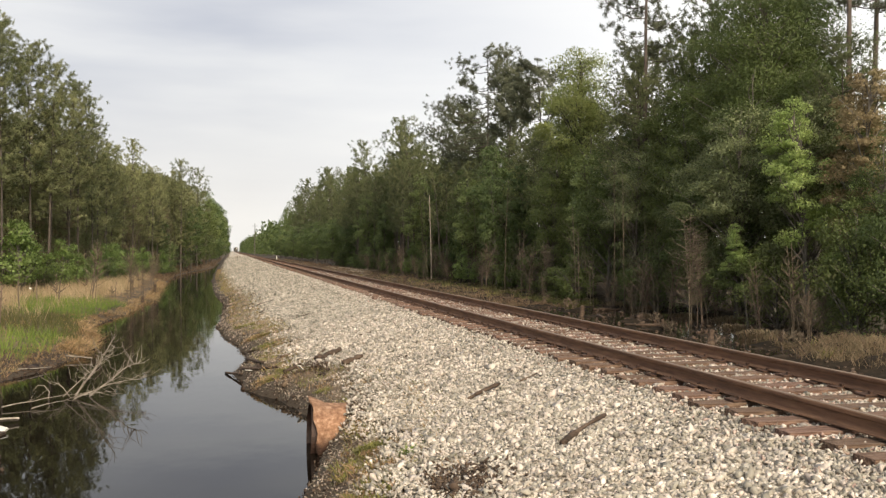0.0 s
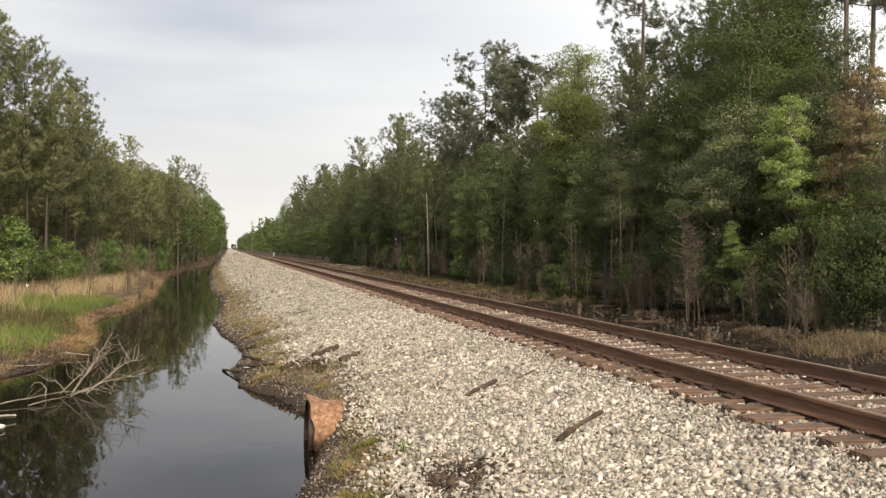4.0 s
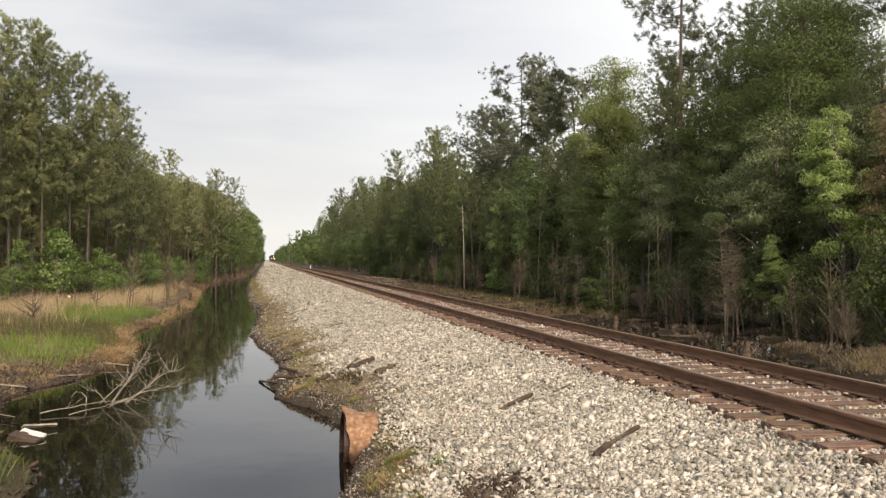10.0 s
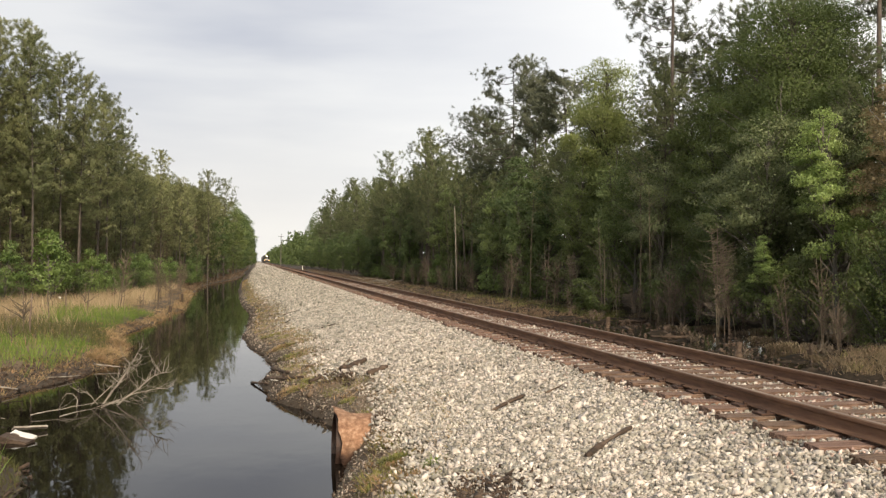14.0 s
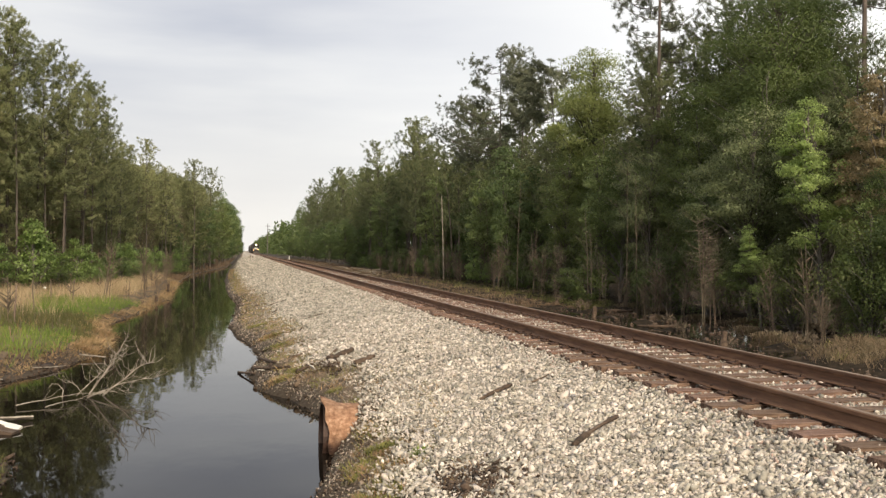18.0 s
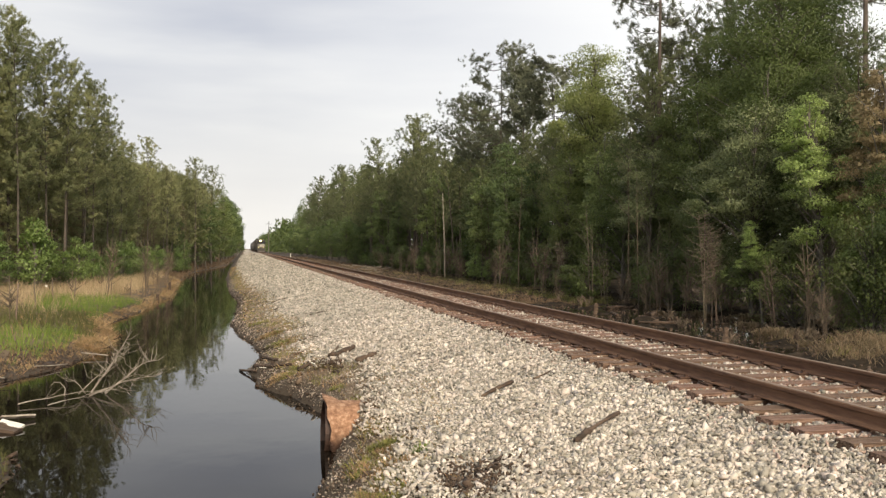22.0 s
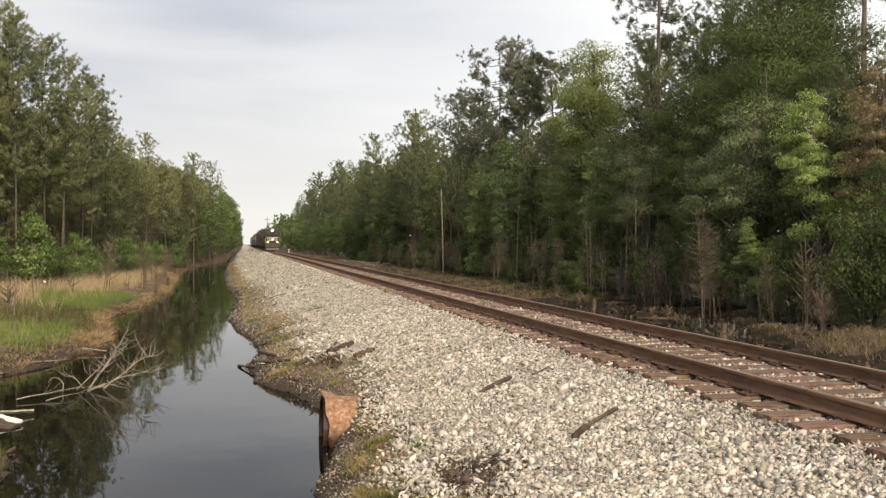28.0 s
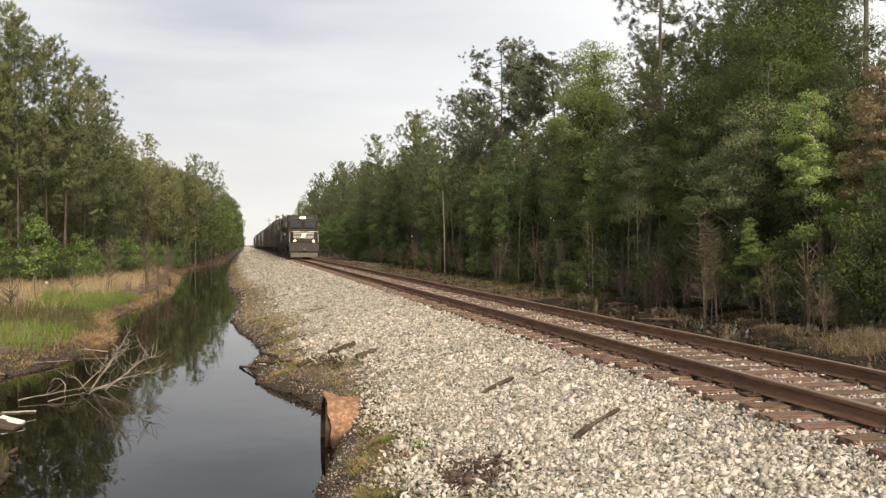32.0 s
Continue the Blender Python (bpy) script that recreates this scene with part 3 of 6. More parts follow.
# ---- loose stones of the ballast ----
def stone_shapes(count, rng, corners=9):
    """Angular broken stones: hulls of a few random corners, flattened."""
    out = []
    for _ in range(count):
        bm = bmesh.new()
        flat = np.array([1.15, rng.uniform(0.6, 0.95), rng.uniform(0.42, 0.72)])
        p = rng.normal(size=(corners, 3))
        p = p / np.linalg.norm(p, axis=1)[:, None] * rng.uniform(0.85, 1.15, (corners, 1)) * flat
        for c in p:
            bm.verts.new(c)
        res = bmesh.ops.convex_hull(bm, input=list(bm.verts))
        bmesh.ops.delete(bm, geom=list({g for g in res["geom_interior"] + res["geom_unused"] if isinstance(g, bmesh.types.BMVert)}), context="VERTS")
        bmesh.ops.triangulate(bm, faces=list(bm.faces))
        bmesh.ops.recalc_face_normals(bm, faces=list(bm.faces))
        bm.verts.index_update()
        bm.verts.ensure_lookup_table()
        out.append((np.array([v.co for v in bm.verts]), np.array([[v.index for v in f.verts] for f in bm.faces])))
        bm.free()
    return out


def strewn(name, x, y, z, r, shapes, rng):
    """Many stones in one mesh."""
    n = len(x)
    turns, pick, pieces = random_turns(n, rng), rng.integers(0, len(shapes), n), []
    place = np.stack([x, y, z], -1)
    for k, (base, faces) in enumerate(shapes):
        i = np.nonzero(pick == k)[0]
        v = np.einsum("nij,kj->nki", turns[i], base) * r[i][:, None, None] + place[i][:, None, :]
        pieces.append((v.reshape(-1, 3), (faces[None] + (np.arange(len(i)) * len(base))[:, None, None]).reshape(-1, 3)))
    return mesh_np(name, *joined(pieces), M["stone"])


def random_turns(n, rng):
    """Turns that leave most stones lying rather flat."""
    q = rng.normal(size=(n, 4)) * np.array([1.0, 0.38, 0.38, 1.0])
    q /= np.linalg.norm(q, axis=1)[:, None]
    w, x, y, z = q.T
    return np.stack([np.stack([1 - 2 * (y * y + z * z), 2 * (x * y - z * w), 2 * (x * z + y * w)], -1),
                     np.stack([2 * (x * y + z * w), 1 - 2 * (x * x + z * z), 2 * (y * z - x * w)], -1),
                     np.stack([2 * (x * z - y * w), 2 * (y * z + x * w), 1 - 2 * (x * x + y * y)], -1)], 1)


def scatter_stones(name, n, y0, y1, size, rng, corners, x_right=-1.32, spill=0.0):
    y = y0 + (y1 - y0) * rng.random(n)
    lo = gravel_edge(y) - spill * rng.random(n) ** 1.6
    x = lo + (x_right - lo) * rng.random(n)
    r = size * rng.lognormal(0, 0.36, n)
    z = ground_z(x, y) + 0.035 + r * rng.uniform(-0.15, 0.45, n)
    return strewn(name, x, y, z, r, stone_shapes(14, rng, corners), rng)


def build_stones():
    rng = np.random.default_rng(11)
    for n, y0, y1, size, corners, spill in ((21000, 5.0, 9.5, 0.0238, 8, 0.45), (20000, 9.5, 14.0, 0.0245, 7, 0.45), (22000, 14.0, 24.0, 0.0285, 6, 0.5)):
        part("loose_ballast", scatter_stones("loose_ballast", n, y0, y1, size, rng, corners, -1.34, spill), None, ballast_bed)["kind"] = "stuff"
    # farther off fewer and larger ones, thinning evenly with distance
    n = 31000
    y = 24.0 * (280 / 24.0) ** rng.random(n)
    lo = gravel_edge(y) - 0.45 * rng.random(n) ** 2.2
    x = lo + (-1.34 - lo) * rng.random(n)
    r = 0.0300 * np.sqrt(y / 20) * rng.lognormal(0, 0.36, n)
    part("loose_ballast", strewn("loose_ballast", x, y, ground_z(x, y) + 0.035 + r * rng.uniform(-0.15, 0.35, n), r, stone_shapes(14, rng, 6), rng), None, ballast_bed)["kind"] = "stuff"
    # small stones strewn over the soil down to the water
    for n, y0, y1, size in ((18000, 7.0, 17.0, 0.014), (11000, 17.0, 32.0, 0.018), (6000, 32.0, 70.0, 0.026)):
        y = y0 + (y1 - y0) * rng.random(n)
        x = toe(y) + 0.02 + 1.7 * rng.random(n) ** 0.8
        r = size * rng.lognormal(0, 0.35, n)
        z = ground_z(x, y) + r * rng.uniform(-0.1, 0.5, n)
        me = strewn("bank_gravel", x, y, z, r, stone_shapes(10, rng, 6), rng)
        me.materials[0] = M["soil_stone"]
        part("bank_gravel", me, None, ballast_bed)["kind"] = "stuff"
    # the nearest stones, each by itself
    kinds = [mesh_np("ballast_stone", v * 0.030, f, M["stone"]) for v, f in stone_shapes(12, rng, 10)]
    for k in range(300):
        y, x = rng.uniform(5.6, 8.4), rng.uniform(-4.0, -1.5)
        st = new("ballast_stone", kinds[k % 12])
        st.parent = ballast_bed
        st.matrix_basis = Matrix.LocRotScale((x, y, float(ground_z(x, y)) + 0.05), Euler((rng.normal(0, 0.5), rng.normal(0, 0.5), rng.uniform(0, 6.28))), Vector((1, 1, 1)) * rng.uniform(0.75, 1.3))
    # crib stones between the ties and past the far rail
    n = 95000
    y = 5 + 65 * rng.random(n) ** 1.5
    x = rng.uniform(-1.85, 2.3, n)
    phase = ((y + 4.0) / 0.497) % 1.0
    keep = (np.abs(phase - 0.5) < 0.26) | (np.abs(x) > 1.34) | (rng.random(n) < 0.025)
    x, y = x[keep], y[keep]
    n = len(x)
    r = np.minimum(0.030 * rng.lognormal(0, 0.3, n), 0.045)
    z = np.where(np.abs(x) < 0.72, 0.002, np.where((np.abs(x) < 1.9) & (x < 1.55), -0.010 - 0.12 * np.clip(np.abs(x) - 1.27, 0, 9), ground_z(x, y) + 0.035)) + r * rng.uniform(-0.35, 0.30, n)
    # stones near the rails are stained by rust
    stained = rng.random(n) < np.where(np.abs(x) < 1.25, 0.28, 0.06)
    for pick, mat in ((~stained, "stone"), (stained, "rusty_stone")):
        me = strewn("crib_ballast", x[pick], y[pick], z[pick], r[pick], stone_shapes(12, rng, 6), rng)
        me.materials[0] = M[mat]
        part("crib_ballast", me, None, ballast_bed)["kind"] = "stuff"


build_stones()


# ---- plants ----
def unit(v):
    return v / (np.linalg.norm(v, axis=-1, keepdims=True) + 1e-9)


def leaf_cards(centres, size, rng, flat=0.5, out=None, soft=0.6):
    """Small folded leaves, each a diamond of one quad that faces outwards; their normals lean towards the clump's own."""
    n = len(centres)
    d = unit(rng.normal(size=(n, 3)) + np.array([0, 0, -0.25]))
    up = unit(rng.normal(size=(n, 3)) * (1 - flat) + np.array([0, 0, flat * 1.6]))
    side = unit(np.cross(d, up))
    nrm = np.cross(side, d)
    out = up if out is None else out
    flip = np.sign((nrm * out).sum(1) + 1e-6)[:, None]
    side, nrm = side * flip, nrm * flip
    s = (size * rng.uniform(0.6, 1.35, n))[:, None]
    a = centres - d * s * 0.5
    tip = centres + d * s * 0.55
    l = centres + side * s * 0.34 - nrm * s * 0.10
    r = centres - side * s * 0.34 - nrm * s * 0.10
    v = np.stack([a, l, tip, r], 1).reshape(-1, 3)
    return v, np.arange(4 * n).reshape(n, 4), np.repeat(unit(nrm * (1 - soft) + out * soft), 4, 0)


def needle_tufts(points, dirs, length, width, count, rng, out=None, soft=0.65):
    """Round brushes of needles at the twig ends: each bundle of needles one slim triangle, most widening outwards."""
    n = len(points)
    m = n * count
    along = np.repeat(unit(dirs), count, 0)
    p = np.repeat(points, count, 0) + along * (length * 0.5 * rng.random(m))[:, None]
    d = unit(along * 0.55 + rng.normal(size=(m, 3)) * 0.6)
    side = unit(np.cross(d, rng.normal(size=(m, 3)))) * width * 0.5
    nrm = unit(np.cross(d, side))
    outs = unit(0.55 * d + np.repeat(unit(dirs) if out is None else out, count, 0))
    flip = np.sign((nrm * outs).sum(1) + 1e-6)[:, None]
    side, nrm = side * flip, nrm * flip
    end = p + d * (length * rng.uniform(0.5, 0.85, m))[:, None]
    wide = (rng.random(m) < 0.7)[:, None]
    v = np.stack([np.where(wide, p, p - side), np.where(wide, end - side, end), np.where(wide, end + side, p + side)], 1)
    turned = (np.cross(v[:, 1] - v[:, 0], v[:, 2] - v[:, 0]) * nrm).sum(1) < 0
    v[turned] = v[turned][:, ::-1]
    return v.reshape(-1, 3), np.arange(3 * m).reshape(-1, 3), np.repeat(unit(nrm * (1 - soft) + outs * soft), 3, 0)


def trunk_line(h, lean, rng, n=9):
    t = np.linspace(0, 1, n)
    wob = np.cumsum(rng.normal(0, 0.012 * h / n, (n, 2)), 0)
    return np.stack([lean[0] * t ** 1.5 + wob[:, 0], lean[1] * t ** 1.5 + wob[:, 1], t * h], -1)


def on_line(line, z):
    return np.stack([np.interp(z, line[:, 2], line[:, 0]), np.interp(z, line[:, 2], line[:, 1]), z], -1)


def build_tree(name, trunk, limbs, crown, mats, label, category="tree", group=""):
    root = tagged(new(name), label, category, group)
    part("trunk", mesh_np("trunk", *trunk, mats[0], True), None, root)
    if limbs is not None:
        part("branchwork", mesh_np("branchwork", *limbs, mats[0], True), None, root)
    if crown is not None:
        part("crown", mesh_np("crown", crown[0], crown[1], mats[1], normals=crown[2]), None, root)
    return root


def pine(name, h, base, rad, limbs, tufts, seed, label, mat="needle", needle=0.36, width=0.075, count=9, round_top=0.0, group="pines of the woods", stout=0.0085):
    rng = np.random.default_rng(seed)
    line = trunk_line(h, rng.normal(0, 0.02 * h, 2), rng)
    r0 = stout * h
    trunk = tube(line, r0 * (1 - 0.9 * np.linspace(0, 1, len(line)) ** 0.9), 7)
    arms, pts, dirs, outs = [], [], [], []
    for i in range(limbs):
        k = (i + rng.random()) / limbs
        z = h * (base + (0.97 - base) * k)
        a = i * 2.4 + rng.normal(0, 1.0)
        prof = (0.5 + 1.0 * k) * (1 - k) ** 0.55 * 1.25 + 0.10 if not round_top else (0.45 + 0.75 * math.sin(math.pi * min(1, 0.25 + k * 0.72)))
        ln = rad * prof * rng.uniform(0.65, 1.2)
        rise = rng.uniform(0.05, 0.35) + (0.22 if round_top else 0.85) * k
        p0 = on_line(line, z)
        t = np.linspace(0, 1, 5)[:, None]
        out = np.array([math.cos(a), math.sin(a), 0])
        arm = p0 + out * ln * t + np.array([0, 0, 1]) * ln * (rise * t ** 1.4 - 0.12 * np.sin(t * 3))
        arms.append(tube(arm, 0.028 * (ln / 2.5) * np.array([1, 0.8, 0.6, 0.4, 0.15]) + 0.006, 3))
        m = max(3, int(tufts / limbs * (0.4 + ln / rad)))
        s = 0.12 + 0.92 * rng.random(m) ** 0.75
        if round_top:
            s = np.array([0.5, 0.78, 1.0])[rng.integers(3, size=m)]
        q = np.stack([np.interp(s, t[:, 0], arm[:, j]) for j in range(3)], -1)
        off = rng.normal(size=(m, 3)) * np.array([0.24, 0.24, 0.18]) * (0.45 + 0.25 * ln)
        pts.append(q + off * (0.35 + s[:, None] * 0.7) * (1.25 if round_top else 1.0))
        dirs.append(unit(out * 0.6 + off * 0.8 + np.array([0, 0, 1.15])))
        outs.append(unit(out * (0.3 + s[:, None]) + off * 0.9 + np.array([0, 0, 0.55])))
        # twigs to some of the tufts
        for j in range(0, m, 9):
            arms.append(tube(np.stack([q[j], pts[-1][j]]), [0.014, 0.007], 3))
    # a leader of tufts at the top
    m = 14
    zz = h * (1 - 0.10 * rng.random(m))
    pts.append(on_line(line, np.minimum(zz, h)) + rng.normal(0, 0.12, (m, 3)))
    dirs.append(rng.normal(0, 0.5, (m, 3)) + np.array([0, 0, 1.0]))
    outs.append(unit(rng.normal(0, 0.6, (m, 3)) + np.array([0, 0, 0.6])))
    crown = needle_tufts(np.vstack(pts), np.vstack(dirs), needle, width, count, rng, np.vstack(outs))
    return build_tree(name, trunk, joined(arms), crown, (M["bark_pine"], M[mat]), label, "pine tree", group)


def broadleaf(name, h, base, rad, leaves, size, seed, label, mat="leaf", clumps=70, bark="bark_grey", group="broadleaf trees of the woods", flat=0.5, category="tree", layer=0.62):
    rng = np.random.default_rng(seed)
    line = trunk_line(h * 0.93, rng.normal(0, 0.03 * h, 2), rng)
    trunk = tube(line, 0.012 * h * (1 - 0.88 * np.linspace(0, 1, len(line))), 7)
    cz, hz = h * (base + 1) / 2, h * (1 - base) / 2
    c = unit(rng.normal(size=(clumps, 3))) * (rng.random((clumps, 1)) ** 0.45)
    lump = 0.78 + 0.35 * np.sin(3 * np.arctan2(c[:, 1], c[:, 0]) + seed) * np.sin(4 * c[:, 2] + seed)
    c = c * np.stack([rad * lump * (1 - 0.25 * c[:, 2]), rad * lump * (1 - 0.25 * c[:, 2]), np.full(clumps, hz * 0.95)], -1)
    c[:, 2] += cz
    c[:, :2] += on_line(line, np.clip(c[:, 2], 0, h * 0.93))[:, :2]
    arms = []
    for p in c:
        z0 = max(h * base * 0.5, p[2] - rng.uniform(0.5, 0.9) * np.hypot(*p[:2]) - 0.4)
        p0 = on_line(line, z0)
        mid = (p0 + p) / 2 + rng.normal(0, 0.15, 3) + np.array([0, 0, 0.2])
        arms.append(tube(np.stack([p0, mid, p]), 0.03 * np.array([1.0, 0.6, 0.2]) * (0.5 + h / 16), 4))
    per = rng.multinomial(leaves, rng.dirichlet(np.full(clumps, 6.0)))
    cr = 0.30 * rad * rng.uniform(0.6, 1.25, clumps)
    pts, outs = [], []
    for p, k, r in zip(c, per, cr):
        off = unit(rng.normal(size=(k, 3))) * (rng.random((k, 1)) ** 0.4) * np.array([1.15, 1.15, layer])
        off[:, 2] -= 0.25 * (off[:, 0] ** 2 + off[:, 1] ** 2) * (1 - layer)
        whole = (p - np.array([line[-1][0] * 0.5, line[-1][1] * 0.5, cz])) / np.array([rad, rad, hz])
        pts.append(p + off * r)
        outs.append(unit(off * np.array([0.7, 0.7, 0.9 / layer]) + whole * 0.8 + np.array([0, 0, 0.3])))
    crown = leaf_cards(np.vstack(pts), size, rng, flat, np.vstack(outs))
    return build_tree(name, trunk, joined(arms), crown, (M[bark], M[mat]), label, category, group)


def bare_shrub(name, h, stems, seed, label, mat="twig", spread=0.35, feather=False, group="leafless saplings"):
    """Thin leafless stems with side twigs."""
    rng = np.random.default_rng(seed)
    root = tagged(new(name), label, "shrub" if h < 5 else "sapling", group)
    for s in range(stems):
        a = rng.uniform(0, 6.28)
        hh = h * rng.uniform(0.6, 1.0) if s else h
        line = trunk_line(hh, (math.cos(a) * spread * hh * rng.random(), math.sin(a) * spread * hh * rng.random()), rng, 7)
        line[:, :2] += rng.normal(0, 0.12, 2) if s else 0
        twigs = []
        stem = part("stem", mesh_np("stem", *tube(line, 0.0046 * hh * (1 - 0.85 * np.linspace(0, 1, 7)) + 0.006, 5), M[mat], True), None, root)
        m = 95 if feather else 13
        for j in range(m):
            k = rng.uniform(0.22, 0.98) if feather else rng.uniform(0.3, 0.97)
            p0 = on_line(line, hh * k)
            b = rng.normal(3.3, 1.3) if feather else rng.uniform(0, 6.28)
            ln = ((0.5 - 0.4 * abs(k - 0.5)) * hh * 0.36 if feather else (1 - k) * hh * 0.4) * rng.uniform(0.3, 1.2) + 0.12
            tip = p0 + np.array([math.cos(b), math.sin(b), rng.uniform(0.05, 0.75) if feather else rng.uniform(0.5, 1.3)]) * ln
            mid = (p0 + tip) / 2 + rng.normal(0, 0.04 * ln, 3) + np.array([0, 0, -0.06 * ln if feather else 0.0])
            twigs.append(tube(np.stack([p0, mid, tip]), [0.009, 0.006, 0.003] if feather else [0.013, 0.009, 0.004], 4))
        part("twiggery", mesh_np("twiggery", *joined(twigs), M[mat], True), None, stem)["kind"] = "stuff"
    return root


def put(proto, rows, used, rng, stretch=0.0):
    """Stand copies of a plant at (x, y, height factor) rows; the first row takes the plant itself."""
    for x, y, s in rows:
        m = pose(x, y, float(ground_z(x, y)) - 0.06, rng.normal(0, 1.2), rng.normal(0, 1.2), rng.uniform(0, 360))
        w = s * rng.uniform(1 - stretch, 1 + stretch)
        if proto not in used:
            ob = proto
            ob.matrix_basis = m
            used.add(proto)
        else:
            ob = copy_thing(proto, m)
        ob.scale = (w, w, s)


USED = set()


def build_woods():
    rng = np.random.default_rng(21)
    L_tall = "tall loblolly pine with open dark green crown in the wood"
    near = [pine("pine_tree", 18, 0.40, 3.0, 52, 900, 1, L_tall, needle=0.24, width=0.030, count=34),
            pine("pine_tree", 18, 0.48, 2.8, 46, 860, 2, L_tall, needle=0.24, width=0.030, count=34)]
    tall = [pine("pine_tree", 18, 0.40, 2.9, 46, 420, 3, L_tall, needle=0.34, width=0.050, count=26),
            pine("pine_tree", 18, 0.50, 2.7, 40, 400, 9, L_tall, needle=0.34, width=0.050, count=26)]
    mast = pine("pine_tree", 20, 0.56, 2.6, 34, 620, 41, "tall old pine with long bare trunk and open crown", "needle_grey", needle=0.24, width=0.032, count=34)
    broad_top = pine("pine_tree", 20, 0.44, 3.5, 54, 1500, 4, "old spreading pine with irregular grey-green crown above the wood", "needle_grey", needle=0.28, width=0.042, count=26, round_top=1.0)
    round_top = pine("pine_tree", 17, 0.70, 2.0, 26, 620, 5, "pine with small rounded crown on a bare trunk", "needle_grey", needle=0.28, width=0.045, count=26, round_top=1.0)
    L_slim = "slender young pine with bare lower trunk and olive crown"
    slim = [pine("slender_pine", 18, 0.32, 2.2, 56, 620, 6, L_slim, "needle_light", 0.28, 0.038, 26, group="pines beside the ditch", stout=0.0060),
            pine("slender_pine", 18, 0.22, 2.1, 62, 660, 7, L_slim, "needle_light", 0.28, 0.038, 26, group="pines beside the ditch", stout=0.0060),
            pine("slender_pine", 18, 0.40, 2.3, 52, 600, 8, L_slim, "needle_light", 0.28, 0.038, 26, group="pines beside the ditch", stout=0.0060),
            pine("slender_pine", 18, 0.16, 1.9, 56, 420, 44, "slender young pine with brown dying needles", "needle_brown", 0.28, 0.038, 24, group="pines beside the ditch", stout=0.0055)]
    L_dark = "dark green broadleaf tree in dense leaf at the wood's edge"
    lush = [broadleaf("broadleaf_tree", 11, 0.08, 2.5, 32000, 0.080, 10, L_dark, clumps=150),
            broadleaf("broadleaf_tree", 11, 0.12, 2.2, 30000, 0.080, 19, L_dark, clumps=140)]
    dark = [broadleaf("broadleaf_tree", 11, 0.14, 2.3, 7000, 0.17, 11, "broadleaf tree in light green leaf in the wood", "leaf_fresh", clumps=90),
            broadleaf("broadleaf_tree", 11, 0.06, 2.1, 7000, 0.17, 12, L_dark, clumps=95)]
    bright = broadleaf("maple_tree", 8.5, 0.30, 1.35, 17000, 0.075, 13, "young tree with bright spring-green leaves over the swamp edge", "leaf_maple", 70, layer=0.52)
    pale = broadleaf("sweetgum_tree", 8.8, 0.22, 2.2, 26000, 0.072, 24, "young tree with grey-green pale-edged leaves", "leaf_pale", 95, layer=0.5)
    great = broadleaf("oak_tree", 14.5, 0.32, 3.5, 62000, 0.078, 42, "large oak in dense dark green leaf above the edge trees", "leaf", 170)
    yellow = broadleaf("oak_tree", 14.6, 0.42, 2.9, 32000, 0.115, 15, "oak in pale yellow-green new leaf behind the edge trees", "leaf_yellow", 150)
    russet = broadleaf("russet_tree", 9, 0.26, 1.3, 14000, 0.075, 16, "slim tree with russet new leaves", "leaf_red", 80, layer=0.45)
    shrub = [broadleaf("shrub", 3.2, 0.02, 1.5, 3200, 0.10, 17, "leafy green shrub of the undergrowth", "leaf", 40, group="shrubs of the undergrowth", category="shrub"),
             broadleaf("shrub", 3.0, 0.02, 1.4, 3200, 0.10, 18, "fresh green shrub of the undergrowth", "leaf_bright", 36, group="shrubs of the undergrowth", category="shrub")]

    # trees that stand out, one by one
    put(broad_top, [(16.2, 78.4, 1.0), (17.1, 94.7, 0.90)], USED, rng)
    put(round_top, [(15.1, 68.9, 0.97), (15.1, 60.0, 0.92)], USED, rng)
    put(yellow, [(14.6, 51.8, 0.99), (13.6, 62.0, 0.60)], USED, rng)
    put(mast, [(13.7, 41.5, 1.05), (15.6, 28.9, 1.0), (17.3, 30.1, 1.0)], USED, rng)
    put(near[0], [(14.6, 44.4, 0.70), (12.7, 40.5, 0.60), (16.0, 39.4, 0.80), (19.0, 40.5, 0.86)], USED, rng)
    put(near[1], [(16.1, 46.7, 0.74), (16.0, 41.0, 0.72), (18.5, 36.5, 0.75), (14.2, 27.0, 0.55), (18.0, 50.0, 0.8)], USED, rng)
    put(tall[0], [(13.4 + 0.9 * math.sin(k * 1.9), 176 + 14.0 * k, 1.0 + 0.07 * math.sin(k * 2.7)) for k in range(9)] + [(14.1, 100.3, 0.94), (13.1, 127.4, 0.97), (14.6, 112, 0.93), (13.1, 170.0, 0.92)], USED, rng)
    put(tall[1], [(13.1, 103.5, 0.92), (13.1, 152.8, 0.89), (13.1, 190.4, 0.98), (15.5, 87, 0.90), (13.4, 215, 0.95)], USED, rng)
    put(great, [(14.6, 32.0, 0.96), (15.2, 36.4, 0.90), (17.8, 34.7, 1.0), (17.6, 39.5, 0.92), (16.0, 40.8, 0.84)], USED, rng)
    put(bright, [(11.9, 25.75, 0.95), (12.4, 24.4, 0.60), (11.2, 28.2, 0.45)], USED, rng)
    put(pale, [(11.6, 29.6, 0.93), (12.6, 33.8, 0.93), (12.8, 27.6, 0.95), (12.0, 39.0, 0.85)], USED, rng)
    put(russet, [(12.25, 23.9, 0.92), (13.9, 26.0, 1.0)], USED, rng)
    put(dark[0], [(12.6, 45.6, 0.72)], USED, rng)
    put(lush[0], [(13.1, 35.6, 0.80), (12.1, 42.3, 0.78), (13.5, 31.2, 0.90), (12.4, 22.6, 0.55), (13.0, 47.8, 0.85), (15.6, 48.0, 0.98)], USED, rng)
